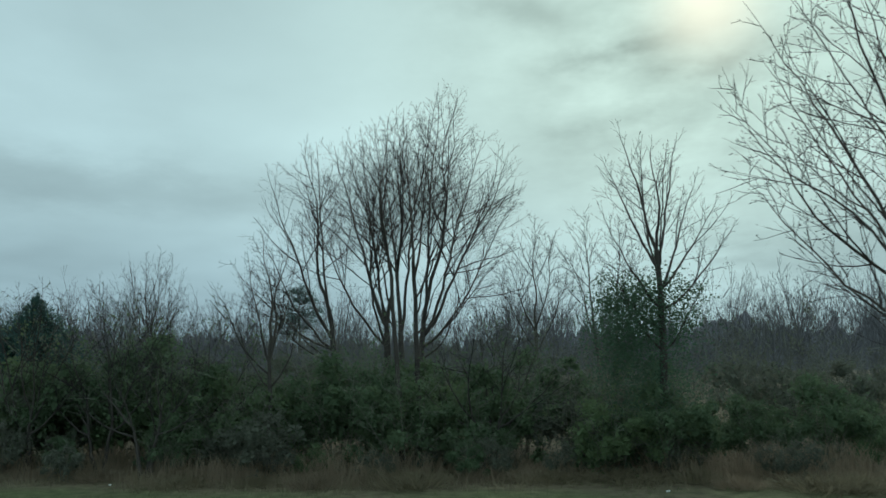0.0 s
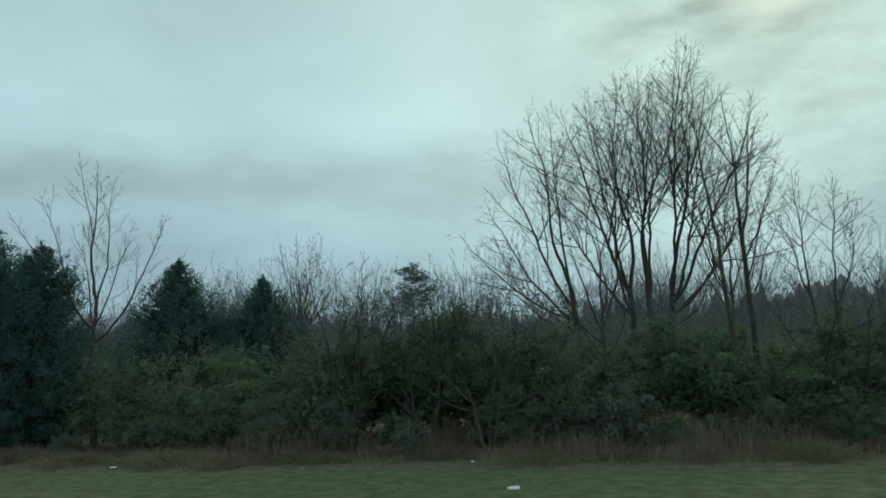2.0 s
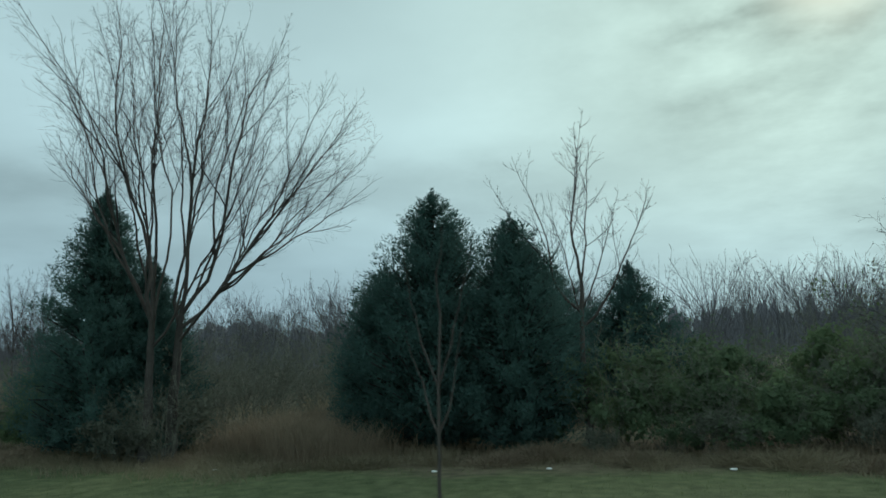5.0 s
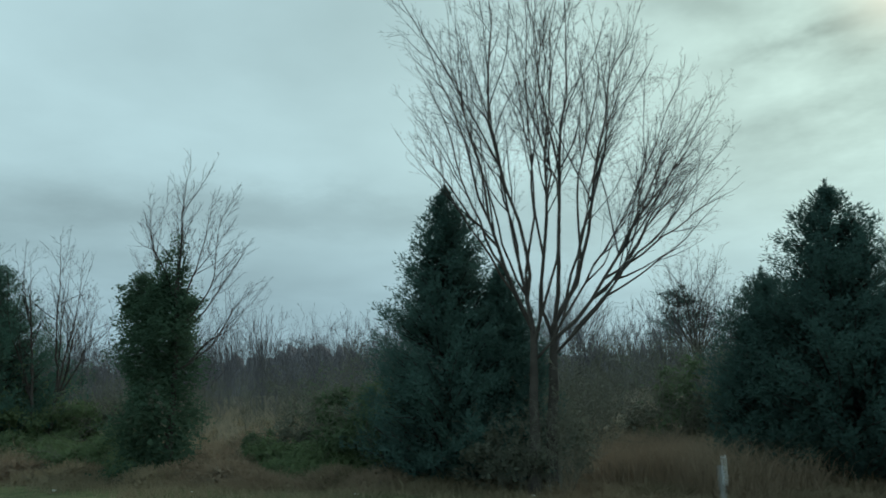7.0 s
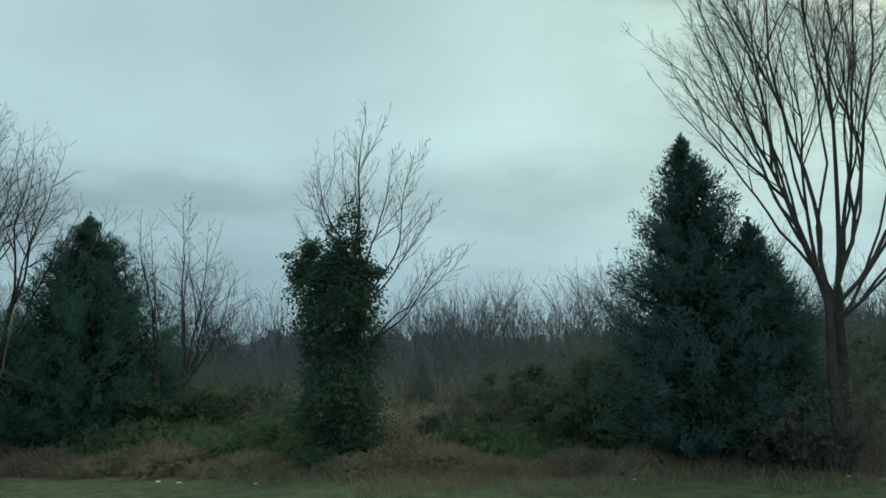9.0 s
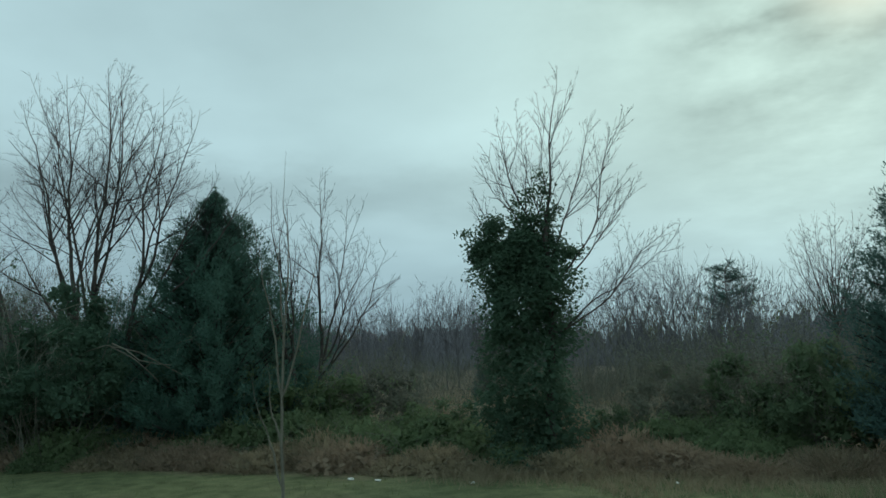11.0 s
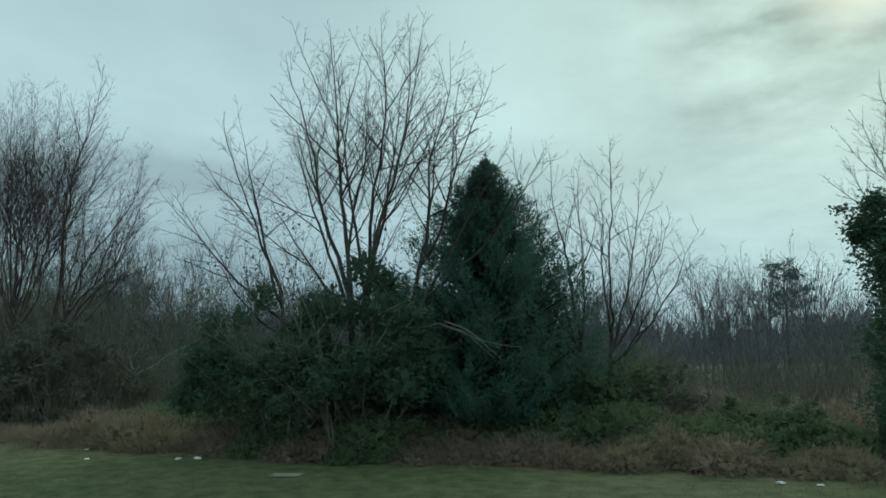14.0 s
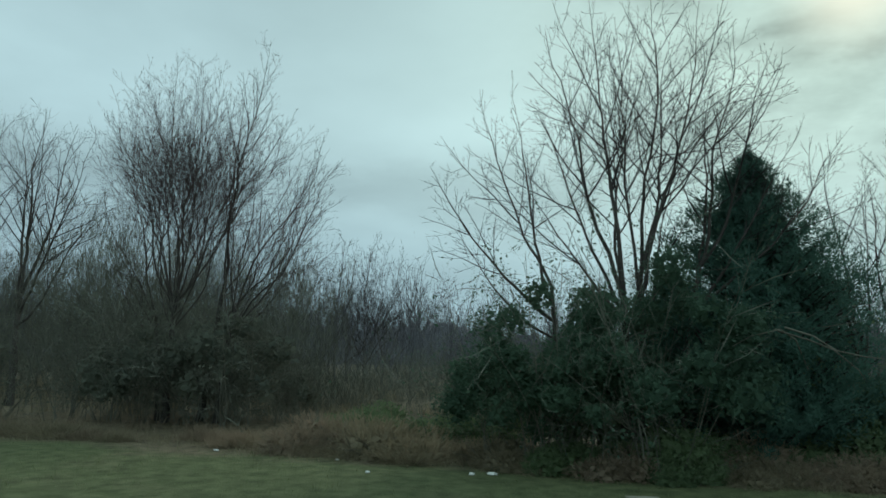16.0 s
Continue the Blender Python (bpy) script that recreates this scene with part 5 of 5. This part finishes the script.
build_tussocks()
for sx, sy, sd, k in ((-11.2, 19.4, 301, 1.16), (-13.2, 19.2, 302, 1.22), (-8.9, 20.0, 303, 1.0), (-1.2, 19.9, 304, 1.0), (-9.6, 18.6, 305, 0.8)):
    bare_tree("thorn_bush", sx, sy, "spreading thorn bush with dark forked stems", [(-0.1, 0, -0.35, 0.1, 1.2, 0.07), (0.1, 0, 0.3, -0.1, 1.3, 0.065), (0, 0.1, 0.1, 0.3, 1.1, 0.06)],
              [(a, b, x, y, z * k, r, e) for a, b, x, y, z, r, e in ((0, 1, -1.6, 0.2, 3.3, 0.035, 0.9), (0, 0.9, -1.9, -0.3, 2.4, 0.03, 0.8), (0, 0.95, -0.8, -0.5, 3.8, 0.035, 1.0), (1, 1, 1.5, 0.1, 3.4, 0.035, 0.9),
               (1, 0.9, 1.9, -0.2, 2.5, 0.03, 0.8), (1, 0.95, 0.6, -0.6, 3.9, 0.035, 1.0), (2, 1, 0.2, 0.9, 3.8, 0.03, 1.0), (2, 1, -0.2, -0.4, 4.1, 0.03, 1.0))],
              sd, gap=0.25, reach=0.5, up=0.0, angle=(30, 65), leaf=(OLIVE, 0.055, 0.5, "small olive leaves"), group="thorn bushes of the thicket")


# ---------- grass ----------
def grass(name, label, count, x0, x1, y0, y1, h0, h1, width, lean, mat, seed, clump=0.0):
    rng = np.random.default_rng(seed)
    at = np.stack([x0 + (x1 - x0) * rng.random(count), y0 + (y1 - y0) * rng.random(count), np.zeros(count) - 0.02], axis=1)
    if clump:
        c = np.stack([x0 + (x1 - x0) * rng.random(count // 40), y0 + (y1 - y0) * rng.random(count // 40), np.zeros(count // 40) - 0.02], axis=1)
        at = c[rng.integers(0, len(c), count)] + rng.normal(0, clump, (count, 3)) * np.array([1, 1, 0])
    at[:, 1] += 0.5 * np.sin(at[:, 0] * 0.55 + 1.3) + 0.35 * np.sin(at[:, 0] * 1.7 + seed)
    at[:, 2] = ground_z(at[:, 0], at[:, 1]) - 0.01
    patch = 0.5 + 0.5 * np.sin(at[:, 0] * 0.9 + seed) * np.sin(at[:, 1] * 0.8 + at[:, 0] * 0.23)
    h = (h0 + (h1 - h0) * rng.random(count)) * (0.55 + 0.6 * patch)
    v, f4, f3 = spears(rng, at, h, np.full(count, width) * (0.6 + 0.8 * rng.random(count)), lean * (0.3 + rng.random(count)))
    tagged(new(name, mesh_of(name, [(v, f4), (np.zeros((0, 3)), f3 - len(v))], mat)), label, "grass", kind="stuff")


grass("verge_grass", "short green mown grass of the verge", 27000, -80, 14, 11.5, 17.2, 0.03, 0.09, 0.012, 0.6, LAWN, 81)
grass("rough_grass", "tawny uncut grass along the thicket's foot", 26000, -82, 16, 16.9, 19.6, 0.10, 0.36, 0.014, 1.1, DRY, 82, 0.28)
grass("foot_grass", "low tawny grass creeping onto the verge", 9000, -45, -28, 15.0, 17.4, 0.08, 0.38, 0.014, 1.1, DRY, 86, 0.3)
grass("rust_grass", "rust-brown dead stems at the thicket's foot", 18000, -82, 16, 17.4, 20.4, 0.18, 0.55, 0.014, 0.9, RUST, 83, 0.3)
grass("tall_rust_grass", "tall rust-brown stems before the thicket", 9000, -16, 16, 18.0, 19.6, 0.3, 0.95, 0.014, 0.6, RUST, 87, 0.3)
grass("broomsedge", "stand of rust-brown broomsedge in a gap", 12000, -30.9, -26.2, 18.0, 24.5, 0.35, 1.35, 0.016, 0.8, RUST, 84, 0.3)
grass("field_grass", "tawny rank grass of the field", 18000, -100, 22, 20, 52, 0.4, 0.9, 0.03, 0.4, DRY, 85, 0.25)


# ---------- small things ----------
def crumpled(rng, sx, sy, sz, n=7):
    g = np.linspace(-1, 1, n)
    gx, gy = np.meshgrid(g, g)
    z = sz * (0.35 + 0.65 * rng.random((n, n))) * (1 - 0.5 * (gx ** 2 + gy ** 2) / 2)
    top = np.stack([gx * sx / 2 + rng.normal(0, sx * 0.05, (n, n)), gy * sy / 2 + rng.normal(0, sy * 0.05, (n, n)), z], -1).reshape(-1, 3)
    low = top * np.array([1, 1, 0]) + np.array([0, 0, -0.01])
    i, j = np.meshgrid(np.arange(n - 1), np.arange(n - 1))
    k = (j * n + i).ravel()
    f = np.stack([k, k + 1, k + n + 1, k + n], 1)
    rim = np.concatenate([np.arange(n), np.arange(1, n) * n + n - 1, n * n - 2 - np.arange(n - 1), (n - 2 - np.arange(n - 2)) * n])
    r2 = np.roll(rim, -1)
    side = np.stack([rim, rim + n * n, r2 + n * n, r2], 1)
    return np.concatenate([top, low]), np.concatenate([f, f[:, ::-1] + n * n, side])


def build_litter():
    rng = np.random.default_rng(91)
    spots = [(-8.5, 14.07, 0.32), (-18.3, 16.8, 0.22), (-32.1, 16.8, 0.16), (-46.75, 15.7, 0.24), (-58.9, 15.6, 0.3), (-59.29, 15.45, 0.26), (-61.3, 14.9, 0.2), (-6.6, 18.2, 0.12), (-24.4, 16.4, 0.2), (-22.0, 16.9, 0.16), (-29.6, 16.2, 0.15),
             (-31.6, 16.4, 0.12), (-36.0, 16.2, 0.15), (-44.1, 15.6, 0.2), (-40.2, 15.9, 0.14), (-62.6, 16.4, 0.18), (-56.9, 16.0, 0.16), (-66.0, 17.0, 0.2), (-46.1, 15.6, 0.18), (2.6, 16.6, 0.16), (-3.2, 18.0, 0.14), (-9.8, 17.4, 0.12)]
    for x, y, s in spots:
        v, f = crumpled(rng, s * 0.6, s * 0.4, s * 0.15)
        ob = new("litter", mesh_of("litter", [(v, f)], LITTER, False))
        ob.matrix_basis = pose(x, y, ground_z(x, y) + 0.02, 0, 0, rng.random() * 360)
        tagged(ob, "crumpled white scrap of litter on the grass", "litter", "litter on the verge")
    v, f = crumpled(rng, 0.55, 0.3, 0.03)
    ob = new("cardboard", mesh_of("cardboard", [(v, f)], CARD, False))
    ob.matrix_basis = pose(-55.95, 14.2, ground_z(-55.95, 14.2) + 0.02, 0, 0, 12)
    tagged(ob, "flattened weathered piece of cardboard on grass", "litter")


build_litter()


def marker_post():
    """A steel roadside post with a pale oblong reflector at its head."""
    t = thing("marker_post", -28.03, 3.6, 0, "slim steel roadside post with white reflector", "post", turn=90)
    bm = bmesh.new()
    prof = [(-0.012, 0.010), (-0.008, -0.005), (0.008, -0.005), (0.012, 0.010), (0.009, 0.010), (0.006, -0.002), (-0.006, -0.002), (-0.009, 0.010)]
    rows = [[bm.verts.new((px, py, z)) for px, py in prof] for z in (-0.3, 2.16)]
    for i in range(8):
        bm.faces.new((rows[0][i], rows[0][(i + 1) % 8], rows[1][(i + 1) % 8], rows[1][i]))
    bm.faces.new(rows[1])
    me = bpy.data.meshes.new("shaft")
    bm.to_mesh(me)
    bm.free()
    me.materials.append(STEEL)
    part("shaft", me, t)
    bm = bmesh.new()
    ring = []
    for k in range(24):
        a = k * math.tau / 24
        cx, cz = 0.02 * math.cos(a), 0.02 * math.sin(a) + (0.042 if math.sin(a) > 0 else -0.042)
        ring.append((cx, cz))
    front = [bm.verts.new((px, -0.013, 2.14 + pz)) for px, pz in ring]
    back = [bm.verts.new((px, -0.009, 2.14 + pz)) for px, pz in ring]
    bm.faces.new(front)
    bm.faces.new(back[::-1])
    for k in range(24):
        bm.faces.new((front[k], back[k], back[(k + 1) % 24], front[(k + 1) % 24]))
    me = bpy.data.meshes.new("reflector")
    bm.to_mesh(me)
    bm.free()
    me.materials.append(REFLECTOR)
    part("reflector", me, t, "pale oblong reflector")


marker_post()
